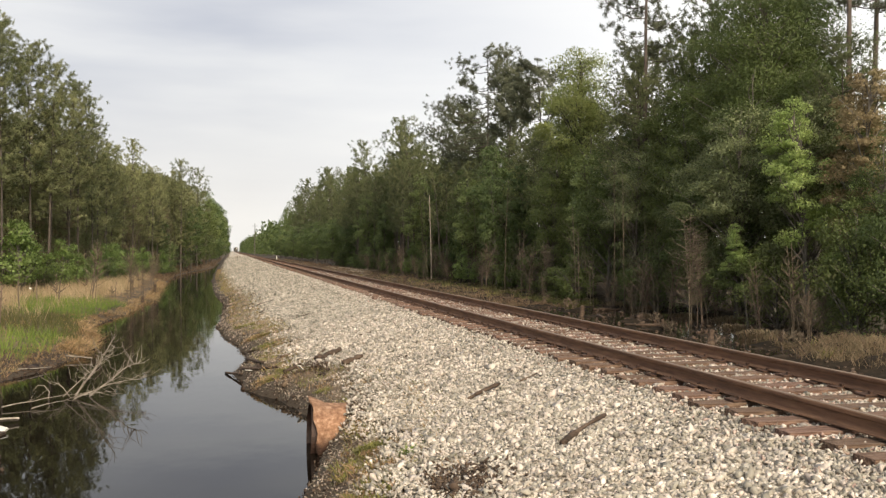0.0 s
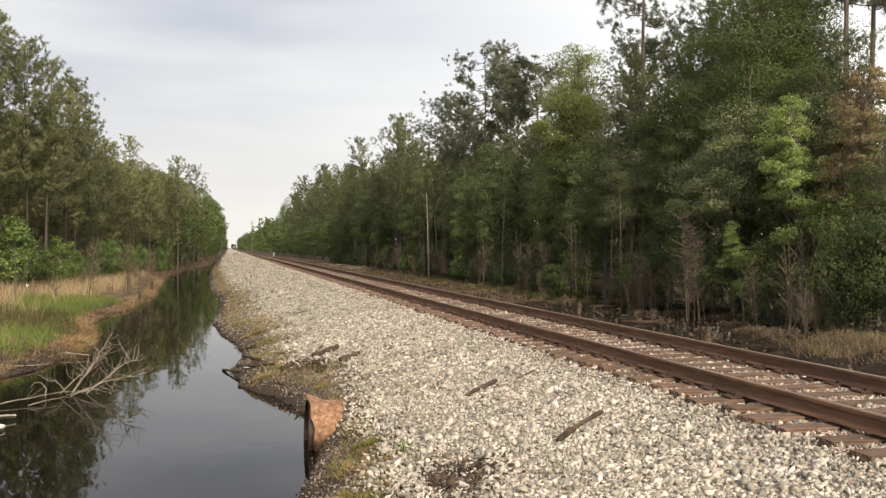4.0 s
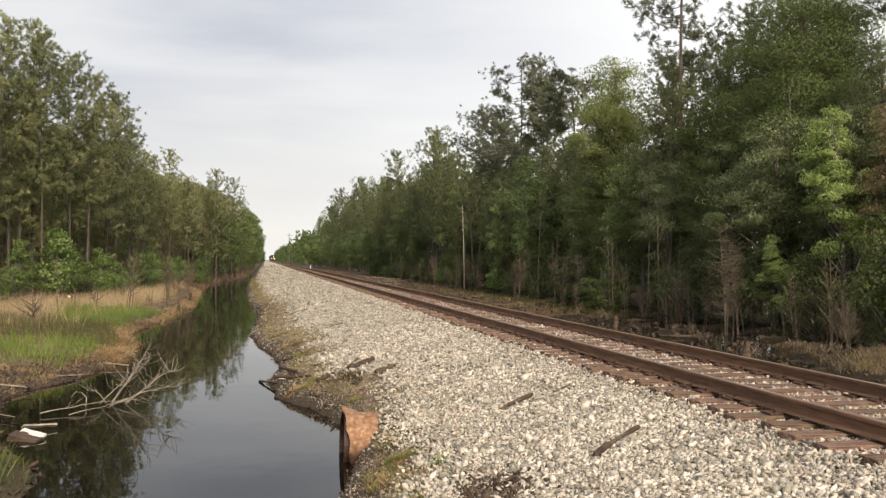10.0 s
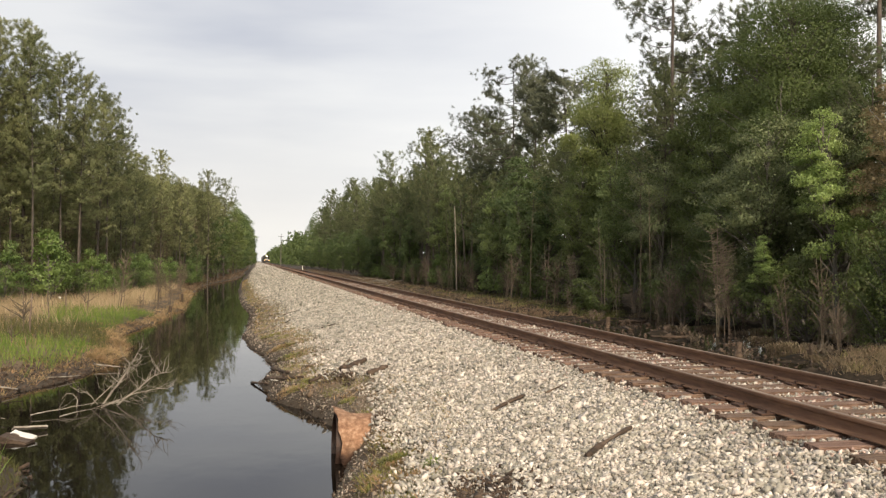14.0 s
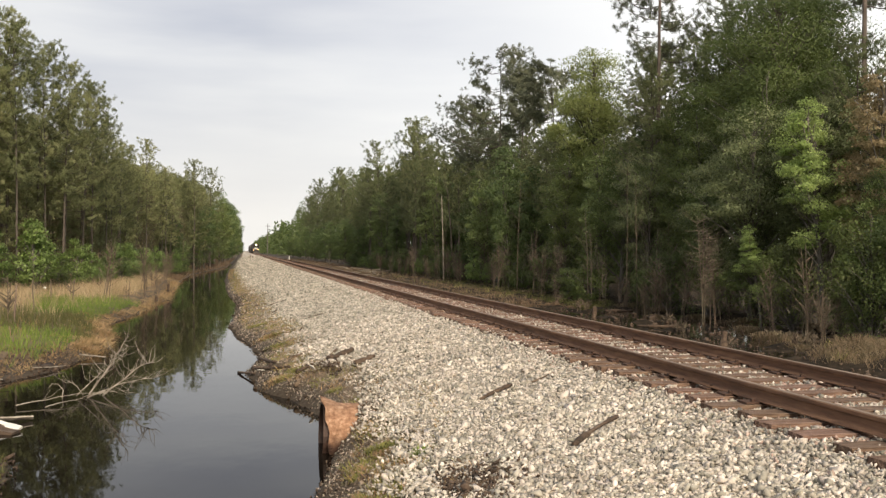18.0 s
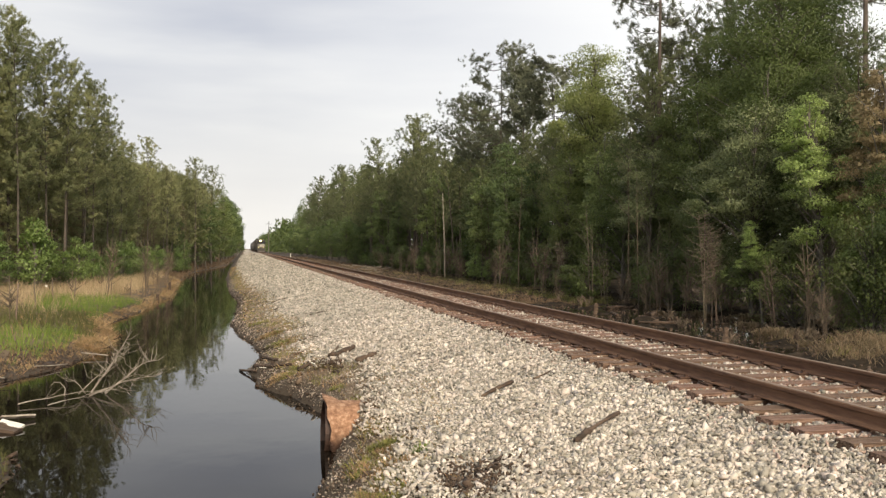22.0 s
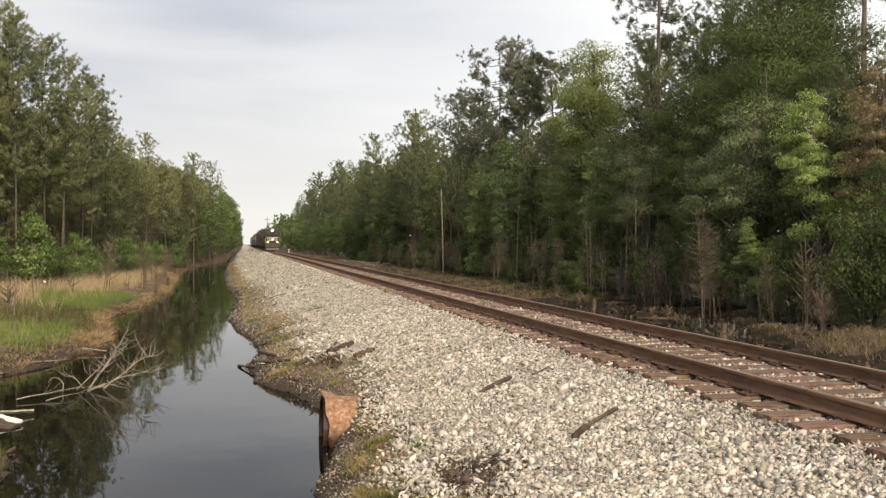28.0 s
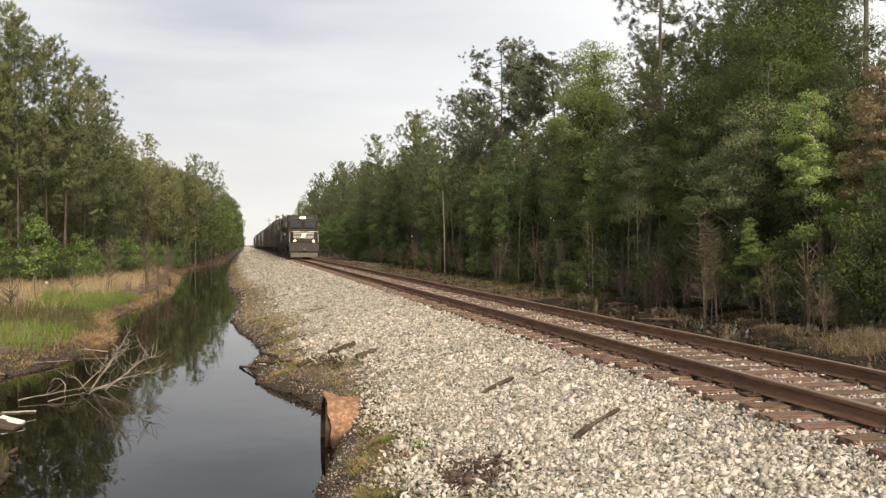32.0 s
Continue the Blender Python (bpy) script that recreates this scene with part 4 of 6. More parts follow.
    put(lush[1], [(13.8, 38.5, 0.90), (14.2, 29.0, 0.90), (14.0, 25.2, 0.66), (12.3, 51.0, 0.8), (11.8, 33.0, 0.5)], USED, rng)
    put(dark[0], [(12.1, 62.0, 0.93)], USED, rng)

    fresh = broadleaf("broadleaf_tree", 9, 0.06, 2.2, 8000, 0.17, 43, "rounded tree in fresh green leaf at the wood's edge", "leaf_fresh", 80)
    put(fresh, [(11.9 + 1.1 * math.sin(k * 2.3), 138 + 9.0 * k + 3.0 * math.sin(k * 1.7), 1.02 + 0.32 * math.sin(k * 3.1)) for k in range(24)], USED, rng, 0.2)
    put(fresh, [(13.4, 66.0, 1.02), (12.9, 71.5, 0.8), (-9.6, 182, 0.7), (-9.2, 205, 0.75), (-9.0, 232, 0.8), (-10.3, 133, 0.5), (-11.9, 96, 0.42)], USED, rng, 0.15)

    # the rest of the wood on the far side of the track
    rows = {k: [] for k in range(4)}
    # roof heights trim each row to fit the skyline in the camera's view
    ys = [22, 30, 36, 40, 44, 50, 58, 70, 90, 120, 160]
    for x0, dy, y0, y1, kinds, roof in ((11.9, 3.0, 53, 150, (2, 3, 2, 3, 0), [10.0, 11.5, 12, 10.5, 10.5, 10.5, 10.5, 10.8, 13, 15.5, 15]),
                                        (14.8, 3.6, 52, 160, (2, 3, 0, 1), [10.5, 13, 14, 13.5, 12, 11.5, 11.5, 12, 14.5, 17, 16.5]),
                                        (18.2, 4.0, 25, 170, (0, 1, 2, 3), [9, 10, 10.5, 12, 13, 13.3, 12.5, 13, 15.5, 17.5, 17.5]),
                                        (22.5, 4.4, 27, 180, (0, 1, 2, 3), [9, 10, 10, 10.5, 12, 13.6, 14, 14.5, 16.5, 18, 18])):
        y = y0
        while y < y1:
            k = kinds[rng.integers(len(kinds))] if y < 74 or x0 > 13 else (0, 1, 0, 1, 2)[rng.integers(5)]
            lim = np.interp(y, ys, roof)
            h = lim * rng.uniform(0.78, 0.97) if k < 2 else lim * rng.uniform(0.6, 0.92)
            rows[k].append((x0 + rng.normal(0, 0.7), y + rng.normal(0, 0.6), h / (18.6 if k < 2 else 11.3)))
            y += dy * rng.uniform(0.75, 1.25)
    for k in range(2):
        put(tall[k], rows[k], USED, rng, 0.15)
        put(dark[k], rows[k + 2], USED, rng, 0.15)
    low = [[], []]
    y = 19.0
    while y < 150:
        low[int(rng.random() < 0.22)].append((11.4 + rng.normal(0, 0.5) + 0.4 * (y < 34), y, rng.uniform(0.5, 1.15)))
        y += rng.uniform(1.6, 3.0)
    near_shrub = broadleaf("shrub", 3.2, 0.04, 1.5, 8500, 0.062, 37, "dark green small-leaved shrub at the swamp's edge", "leaf", 60, group="shrubs of the undergrowth", category="shrub")
    put(near_shrub, [(11.2, 22.6, 1.25), (11.6, 21.0, 1.3)] + [r for r in low[0] + low[1] if r[1] < 36], USED, rng, 0.2)
    low = [[r for r in q if r[1] >= 36] for q in low]
    put(shrub[0], low[0], USED, rng, 0.2)
    put(shrub[1], low[1], USED, rng, 0.2)

    # the pines beyond the ditch
    put(slim[0], [(-17.6, 46.6, 0.76), (-16.4, 50.9, 0.71), (-15.0, 51.0, 0.65), (-14.4, 62.3, 0.58), (-11.0, 101.9, 0.68), (-12.6, 85.6, 0.54)], USED, rng)
    put(slim[1], [(-17.2, 49.1, 0.78), (-15.6, 59.3, 0.69), (-14.6, 74.2, 0.58), (-11.6, 102.2, 0.61)], USED, rng)
    put(slim[2], [(-16.2, 46.9, 0.71), (-15.6, 50.3, 0.67), (-14.6, 58.0, 0.66), (-13.7, 80.6, 0.63), (-10.4, 129.5, 0.74)], USED, rng)
    rows = {k: [] for k in range(4)}
    edge = lambda y: np.interp(y, [30, 45, 56, 78, 99, 130, 160, 260], [-20, -17.2, -15.0, -13.9, -11.6, -10.8, -10.6, -10.6])
    for depth in range(4):
        y = 37 + 8 * depth
        while y < 150 + 8 * depth:
            top = np.interp(y, [40, 52, 60, 75, 90, 105, 150], [0.74, 0.64, 0.57, 0.55, 0.52, 0.58, 0.68])
            rows[(0, 1, 2, 1, 0, 2, 3)[rng.integers(7)]].append((edge(y) - 0.8 - 2.3 * depth + rng.normal(0, 0.5), y, (top + 0.03 * depth) * rng.uniform(0.84, 1.0)))
            y += 2.0 * rng.uniform(0.7, 1.3)
    for k in range(4):
        put(slim[k], [(x, y, z * (0.8 if k == 3 else 1.0)) for x, y, z in rows[k]], USED, rng, 0.12)
    put(dark[0], [(-10.0, 140, 0.85), (-9.8, 159, 1.15), (-9.6, 172, 1.1), (-9.4, 190, 1.15), (-9.2, 207, 1.2), (-9.0, 225, 1.25), (-8.9, 245, 1.3), (-8.8, 276, 1.35), (-10.6, 118, 0.75)], USED, rng)
    put(dark[1], [(-8.8, 260, 1.3), (-8.6, 317, 1.45), (-8.5, 350, 1.45), (-8.5, 390, 1.45), (-11.0, 108, 0.7), (-9.2, 215, 1.2), (-9.5, 150, 0.95), (-10.2, 128, 0.8), (-12.3, 92, 0.5)], USED, rng)
    low = [[], []]
    for y in np.arange(36, 96, 1.7):
        low[int(rng.random() < 0.6)].append((float(edge(y)) + 0.6 + rng.normal(0, 0.6), float(y), rng.uniform(0.45, 1.0)))
    put(shrub[0], low[0], USED, rng, 0.25)
    put(shrub[1], [(-15.4, 46.5, 1.15), (-15.8, 49.0, 1.1), (-14.4, 52.0, 0.9)] + low[1], USED, rng, 0.25)

    # leafless saplings, dead stems and the feathery dead cypress at the swamp's edge
    bare = [bare_shrub("bare_sapling", 4.6, 2, 31, "leafless pale brown sapling at the swamp's edge", "pale_twig", 0.10),
            bare_shrub("bare_sapling", 3.2, 5, 32, "thicket of bare brown stems", "twig", 0.3),
            bare_shrub("bare_sapling", 7.5, 1, 33, "slender grey leafless sapling among the trees", "twig", 0.05)]
    for k, (n, x0, y0, y1) in enumerate(((20, 10.8, 29, 110), (56, 10.6, 23, 125), (9, 11.4, 34, 110))):
        put(bare[k], [(x0 + rng.normal(0, 0.45), y0 + (y1 - y0) * rng.random() ** 1.3, rng.uniform(0.45, 1.05)) for _ in range(n)], USED, rng)
    put(bare[2], [(float(bank(y)) - rng.uniform(0.2, 1.6), float(y), rng.uniform(0.6, 1.0)) for y in rng.uniform(88, 150, 14)], USED, rng)
    put(bare[1], [(float(bank(y)) - rng.uniform(0.3, 2.2), float(y), rng.uniform(0.4, 0.9)) for y in rng.uniform(38, 125, 16)], USED, rng)
    put(bare_shrub("dead_cypress", 4.2, 3, 34, "feathery leafless cypress at the water's edge", "pale_twig", 0.10, True), [(9.9, 29.8, 0.98), (10.6, 36.0, 0.6), (10.6, 47.0, 0.7)], USED, rng)
    snag = tagged(new("dead_snag"), "pale barkless dead trunk standing at the wood's edge", "dead tree")
    line = trunk_line(7.5, (0.12, 0.1), rng)
    part("trunk", mesh_np("trunk", *tube(line, 0.062 * (1 - 0.45 * np.linspace(0, 1, 9)), 7), M["dead_wood"], True), None, snag)
    part("stub", mesh_np("stub", *tube(np.array([on_line(line, 5.2), on_line(line, 5.2) + (0.3, 0.1, 0.25)]), [0.05, 0.02], 5), M["dead_wood"]), None, snag)
    put(snag, [(10.7, 76.5, 0.97)], USED, rng)


build_woods()


# ---- far woods and grass, which nobody could count ----
def build_stuff():
    rng = np.random.default_rng(41)
    # woods along the line to the horizon, and the depths of the nearer wood
    for name, x0, x1, y0, y1, n, lo, hi, size, mat in (
            ("far_woods", 14, 26, 160, 420, 110000, 0.2, 20, 0.34, "leaf"), ("far_woods", 10.5, 30, 420, 1700, 40000, 0.2, 18, 1.2, "leaf"),
            ("far_woods", -26, -10.3, 190, 420, 80000, 0.2, 15, 0.34, "leaf"), ("far_woods", -30, -8.8, 420, 1700, 36000, 0.2, 17, 1.2, "leaf"),
            ("wood_interior", 24, 34, 20, 180, 42000, -0.5, 13, 0.55, "needle"), ("wood_interior", 19, 31, 14, 150, 50000, -0.3, 4.2, 0.5, "needle"),
            ("wood_interior", -46, -27, 60, 200, 60000, -0.5, 9.5, 0.42, "needle_brown"), ("wood_interior", -34, -19, 46, 190, 60000, -0.5, 7.0, 0.30, "needle_brown")):
        trees = max(30, int((y1 - y0) * (x1 - x0) / (22 if y1 < 500 else 60)))
        tx, ty = rng.uniform(x0, x1, trees), rng.uniform(y0, y1, trees)
        th = rng.uniform(0.62, 1.0, trees) * hi
        tr = rng.uniform(1.6, 3.0, trees) * (1 if y1 < 500 else 1.6)
        k = rng.integers(0, trees, n)
        t = rng.random(n) ** 0.8
        ang, rr = rng.uniform(0, 6.28, n), np.sqrt(rng.random(n)) * tr[k] * (0.35 + 0.9 * np.sqrt(1 - t)) * (0.75 + 0.25 * np.sin(9 * t + k))
        c = np.stack([tx[k] + np.cos(ang) * rr, ty[k] + np.sin(ang) * rr, ground_z(tx[k], ty[k]) + lo + t * th[k]], -1)
        out = unit(np.stack([np.cos(ang), np.sin(ang), 0.2 + 0.9 * t], -1))
        v, f, nv = leaf_cards(c, size, rng, 0.3, out)
        tagged(new(name, mesh_np(name, v, f, M[mat], normals=nv)), "distant dark green woodland along the line", "woodland", kind="stuff")

    def grass(name, x, y, height, width, lean, mat, label, blades=1):
        n = len(x)
        z = ground_z(x, y) - 0.02
        p = np.stack([x, y, z], -1)
        a = rng.uniform(0, 6.28, n)
        side = np.stack([np.cos(a), np.sin(a), np.zeros(n)], -1) * width * 0.5
        h = height * rng.uniform(0.45, 1.15, n)
        bend = np.stack([rng.normal(0, lean, n), rng.normal(0, lean, n), np.ones(n)], -1) * h[:, None]
        midp = p + bend * 0.5 + np.array([0, 0, 1]) * (0.10 * h)[:, None]
        v = np.stack([p - side, p + side, midp + side * 0.7, p + bend, midp - side * 0.7], 1).reshape(-1, 3)
        i = np.arange(n)[:, None] * 5
        f = np.concatenate([i + np.array([[0, 1, 2]]), i + np.array([[0, 2, 4]]), i + np.array([[4, 2, 3]])], 0)
        tagged(new(name, mesh_np(name, v, f, M[mat])), label, "grass", kind="stuff")

    # the far bank of the ditch: fresh grass in a band, straw before and behind it
    n = 170000
    y = 8 + 110 * rng.random(n) ** 1.25
    x = bank(y) - 0.12 - 20 * rng.random(n) ** 1.35
    d = bank(y) - x
    # bands fitted to the camera's view: zc is depth, side the offset
    zc = 0.978 * y + 0.21 * (x + 5.83)
    zj = zc + 0.9 * wavy(x, y, 1.3, 4.0) + 0.6 * wavy(x, y, 0.4, 2.0)
    side = x + 5.9 + 0.6 * wavy(x, y, 1.1, 2.0)
    shore = d > 0.55 + 0.25 * wavy(x, y, 1.3, 4.0)
    dense = rng.random(n) < 0.80 + 0.3 * wavy(x, y, 1.2)
    green = (shore & dense & (((zj > 30.5) & (zj < 39.5) & (side > -0.205 * y)) | ((zj > 19.0) & (zj < 24.2) & (side < -0.155 * y)))) | ((y < 11.5) & (d > 0.3) & (rng.random(n) < 0.5))
    olive = shore & dense & ~green & (zj > 23.5) & (zj < 32) & (side > -0.27 * y)
    in_wood = x < np.interp(y, [30, 45, 56, 78, 99, 130], [-20, -17.2, -15.0, -13.9, -11.6, -10.8]) - 1.5
    s = ~green & ~olive & ~in_wood & (d > np.interp(y, [13, 19, 24], [0.7, 0.25, 0.0]) + 0.35 * wavy(x, y, 0.5, 6.0))
    clump = wavy(x, y, 0.5, 2.0) > -0.15
    near = d < 1.6 + 0.5 * wavy(x, y, 1.5)
    grass("dry_grass", x[s & clump & near], y[s & clump & near], 0.10, 0.012, 1.0, "straw", "flattened orange-brown dry grass at the water's edge")
    sel = s & clump & ~near & (zc > 29)
    grass("dry_grass", x[sel], y[sel], 0.60, 0.014, 0.42, "pale_straw", "tall pale dry grass before the young pines")
    grass("olive_grass", x[olive], y[olive], 0.34, 0.014, 0.5, "olive_grass", "dull olive grass on the ditch bank")
    sel = s & clump & ~near & (zc <= 29)
    grass("dry_grass", x[sel], y[sel], 0.32, 0.013, 0.6, "straw", "tall dry straw-coloured grass on the ditch bank")
    g = green & ~in_wood
    grass("green_grass", x[g], y[g], 0.36, 0.014, 0.42, "grass", "fresh green grass on the ditch bank")
    n = 20000
    y = 9 + 26 * rng.random(n)
    x = bank(y) + 0.05 - 3.6 * rng.random(n) ** 1.2
    keep = (wavy(x, y, 0.3, 5.0) > -0.5) & (bank(y) - x > np.interp(y, [13, 19, 24], [0.5, 0.15, 0.05]) + 0.35 * wavy(x, y, 0.5, 6.0)) & ((bank(y) - x < 1.3 + 0.8 * wavy(x, y, 0.9, 4.0)) | (y < 20.5)) & (y > 14)
    grass("dry_grass", x[keep], y[keep], 0.11, 0.013, 0.9, "straw", "matted orange-brown dry grass along the near bank")
    n = 5000
    y = 8 + 6 * rng.random(n)
    x = bank(y) - 0.05 - 2.2 * rng.random(n)
    keep = wavy(x, y, 0.25, 2.0) > -0.1
    grass("bank_grass", x[keep], y[keep], 0.17, 0.011, 0.5, "olive_grass", "thin yellow-green grass on the near muddy bank")
    # dead grass that hangs over the water's edge
    n = 9000
    y = 23.5 + 50 * rng.random(n) ** 1.5
    x = bank(y) + 0.06 - 0.6 * rng.random(n)
    keep = wavy(x, y, 0.33, 8.0) > -0.05
    grass("shore_grass", x[keep], y[keep], 0.17, 0.016, 1.5, "straw", "limp dead grass hanging over the water's edge")
    # tussocks in the swamp and on the mound by the track
    n = 6500
    x, y = rng.normal(8.6, 1.0, n), rng.normal(18.0, 1.3, n)
    keep = (ground_z(x, y) > -0.92) & (wavy(x, y, 0.4, 2.5) > -0.25) & (x < 13)
    grass("mound_grass", x[keep], y[keep], 0.32, 0.014, 0.8, "swamp_straw", "pale dry grass heaped on the mound by the swamp")
    n = 44000
    y = 18 + 100 * rng.random(n) ** 1.6
    x = 3.2 + 8.4 * rng.random(n)
    mound = np.exp(-((x - 8.5) / 1.8) ** 2 - ((y - 18.0) / 2.4) ** 2)
    keep = (ground_z(x, y) > -0.93) & (wavy(x, y, 0.55, 3.0) > np.where(y > 42, 0.0, 0.28) - 0.9 * mound)
    grass("swamp_grass", x[keep], y[keep], 0.28, 0.016, 0.8, "swamp_straw", "matted dry grass tussocks in the swamp")
    # the drier verge farther down the line, straw and fresh grass
    n2 = 34000
    yv = 40 + 240 * rng.random(n2) ** 1.9
    xv = 4.4 + 7.0 * rng.random(n2)
    fresh = (xv > 8.6 + 0.8 * wavy(xv, yv, 2.0, 1.0)) & (yv < 75)
    tuft = wavy(xv, yv, 0.9, 5.0) > -0.35
    grass("verge_straw", xv[tuft & ~fresh], yv[tuft & ~fresh], 0.24, 0.030, 0.8, "verge_straw", "dull brown dead grass on the verge before the wood")
    grass("verge_grass", xv[tuft & fresh], yv[tuft & fresh], 0.28, 0.03, 0.5, "olive_grass", "olive grass on the verge before the wood")
    keep2 = (ground_z(x, y) > -0.9) & (wavy(x, y, 0.8, 6.0) > 0.35 + mound)
    grass("swamp_weeds", x[keep2], y[keep2], 0.30, 0.022, 0.5, "weed", "olive weeds on the drier swamp ground")
    # rank growth along the far reach of the ditch
    n = 9000
    y = 78 + 220 * rng.random(n) ** 1.5
    x = bank(y) - 0.10 - 3.0 * rng.random(n) ** 1.2
    keep = wavy(x, y, 1.1, 3.0) > -0.3
    grass("ditch_growth", x[keep], y[keep], 0.38, 0.040, 0.6, "verge_straw", "brown dead grass along the far ditch bank")
    # weeds on the soil between ballast and water
    n = 26000
    y = 7 + 110 * rng.random(n) ** 1.7
    x = toe(y) + 0.32 + 1.15 * rng.random(n) ** 1.1
    keep = wavy(x, y, 0.42, 1.0) > 0.15
    grass("embankment_weeds", x[keep], y[keep], 0.10, 0.014, 0.9, "weed", "low olive weeds and dead stalks beside the ballast")
    keep = wavy(x, y, 0.35, 7.0) > 0.12
    grass("embankment_straw", x[keep], y[keep], 0.11, 0.012, 1.2, "straw", "scattered dry stalks beside the ballast")


build_stuff()


# ---- pipe, sticks, logs and branches ----
def build_pipe():
    pipe = tagged(new("culvert_pipe"), "rust-orange steel culvert pipe end jutting from the ballast into the water", "pipe")
    bm = bmesh.new()
    sides, rings = 36, 17
    for shell, r in ((0, 0.40), (1, 0.38)):
        for i in range(rings):
            k = i / (rings - 1)
            for j in range(sides):
                a = 2 * math.pi * j / sides
                ragged = 0.05 * noise.noise(Vector((math.cos(a) * 2, math.sin(a) * 2, 1.0))) if i == 0 else 0
                ragged += 0.08 * (1 - math.sin(a)) * max(0, 1 - k * 3)
                flare = 0.07 * max(0, 1 - k * 4) ** 0.8
                dent = 1 - 0.05 * max(0, math.sin(a)) * min(1, k * 3)
                bm.verts.new((k * 0.85 + ragged, (r + flare) * dent * math.cos(a), (r + flare) * dent * math.sin(a)))
    bm.verts.ensure_lookup_table()
    idx = lambda s, i, j: bm.verts[(s * rings + i) * sides + j % sides]
    for s in (0, 1):
        for i in range(rings - 1):
            for j in range(sides):
                bm.faces.new((idx(s, i, j), idx(s, i, j + 1), idx(s, i + 1, j + 1), idx(s, i + 1, j)))
    for j in range(sides):
        bm.faces.new((idx(0, 0, j), idx(0, 0, j + 1), idx(1, 0, j + 1), idx(1, 0, j)))
    bmesh.ops.recalc_face_normals(bm, faces=bm.faces)
    for fc in bm.faces:
        fc.smooth = True
    part("barrel", bm, M["rust"], pipe, "rust-orange corroded steel barrel")
    # near-black sleeve that covers the barrel's inner wall
    part("lining", mesh_np("lining", *tube(np.array([(0.02, 0, 0), (0.4, 0, 0), (0.83, 0, 0)]), [0.37, 0.37, 0.37], 28), M["pipe_dark"], True), None, pipe, "near-black inside of the pipe")
    pipe.matrix_basis = pose(-4.87, 11.95, -0.80, 0, 2, 0)


def stick(name, a, b, r, mat, label, category="stick", seed=0, knots=1):
    """A crooked piece of wood that lies from a to b."""
    rng = np.random.default_rng(seed)
    t = np.linspace(0, 1, 8)[:, None]
    a, b = np.array(a, dtype=float), np.array(b, dtype=float)
    p = a + (b - a) * t + np.cumsum(rng.normal(0, 0.006 * np.linalg.norm(b - a), (8, 3)), 0) * np.sin(t * 3.1)
    rad = r * (1 + 0.18 * rng.normal(size=8)) * np.linspace(1, 0.7, 8)
    p, rad = np.vstack([p[:1], p, p[-1:]]) + np.array([[0, 0, 0]] * 10), np.concatenate([[r * 0.05], rad, [r * 0.05]])
    p[0] -= (p[2] - p[1]) * 0.06
    p[-1] += (p[-2] - p[-3]) * 0.06
    v, f = tube(p, rad, 8)
    ob = tagged(new(name, mesh_np(name, v, f, M[mat], True)), label, category)
    return ob


def lying(x, y, lift=0.03):
    return (x, y, float(ground_z(x, y)) + lift)


build_pipe()


def plank(name, at, size, turn, mat, label, seed, category="board"):
    """A broken weathered board with ragged ends."""
    L, w, t = size
    bm = box_bm(-L / 2, L / 2, -w / 2, w / 2, -t / 2, t / 2)
    bmesh.ops.subdivide_edges(bm, edges=[e for e in bm.edges if e.calc_length() > L * 0.9], cuts=6)
    for v in bm.verts:
        q = noise.noise_vector(v.co * 6 + Vector((seed * 3.1, 0, 0)))
        v.co += Vector((q.x * 0.10 * L if abs(v.co.x) > L * 0.45 else 0, q.y * 0.12 * w, q.z * t * 0.35))
    me = bpy.data.meshes.new(name)
    bm.to_mesh(me)
    bm.free()
    me.materials.append(M[mat])
    ob = tagged(new(name, me), label, category)
    ob.matrix_basis = pose(*at, *turn)
    return ob


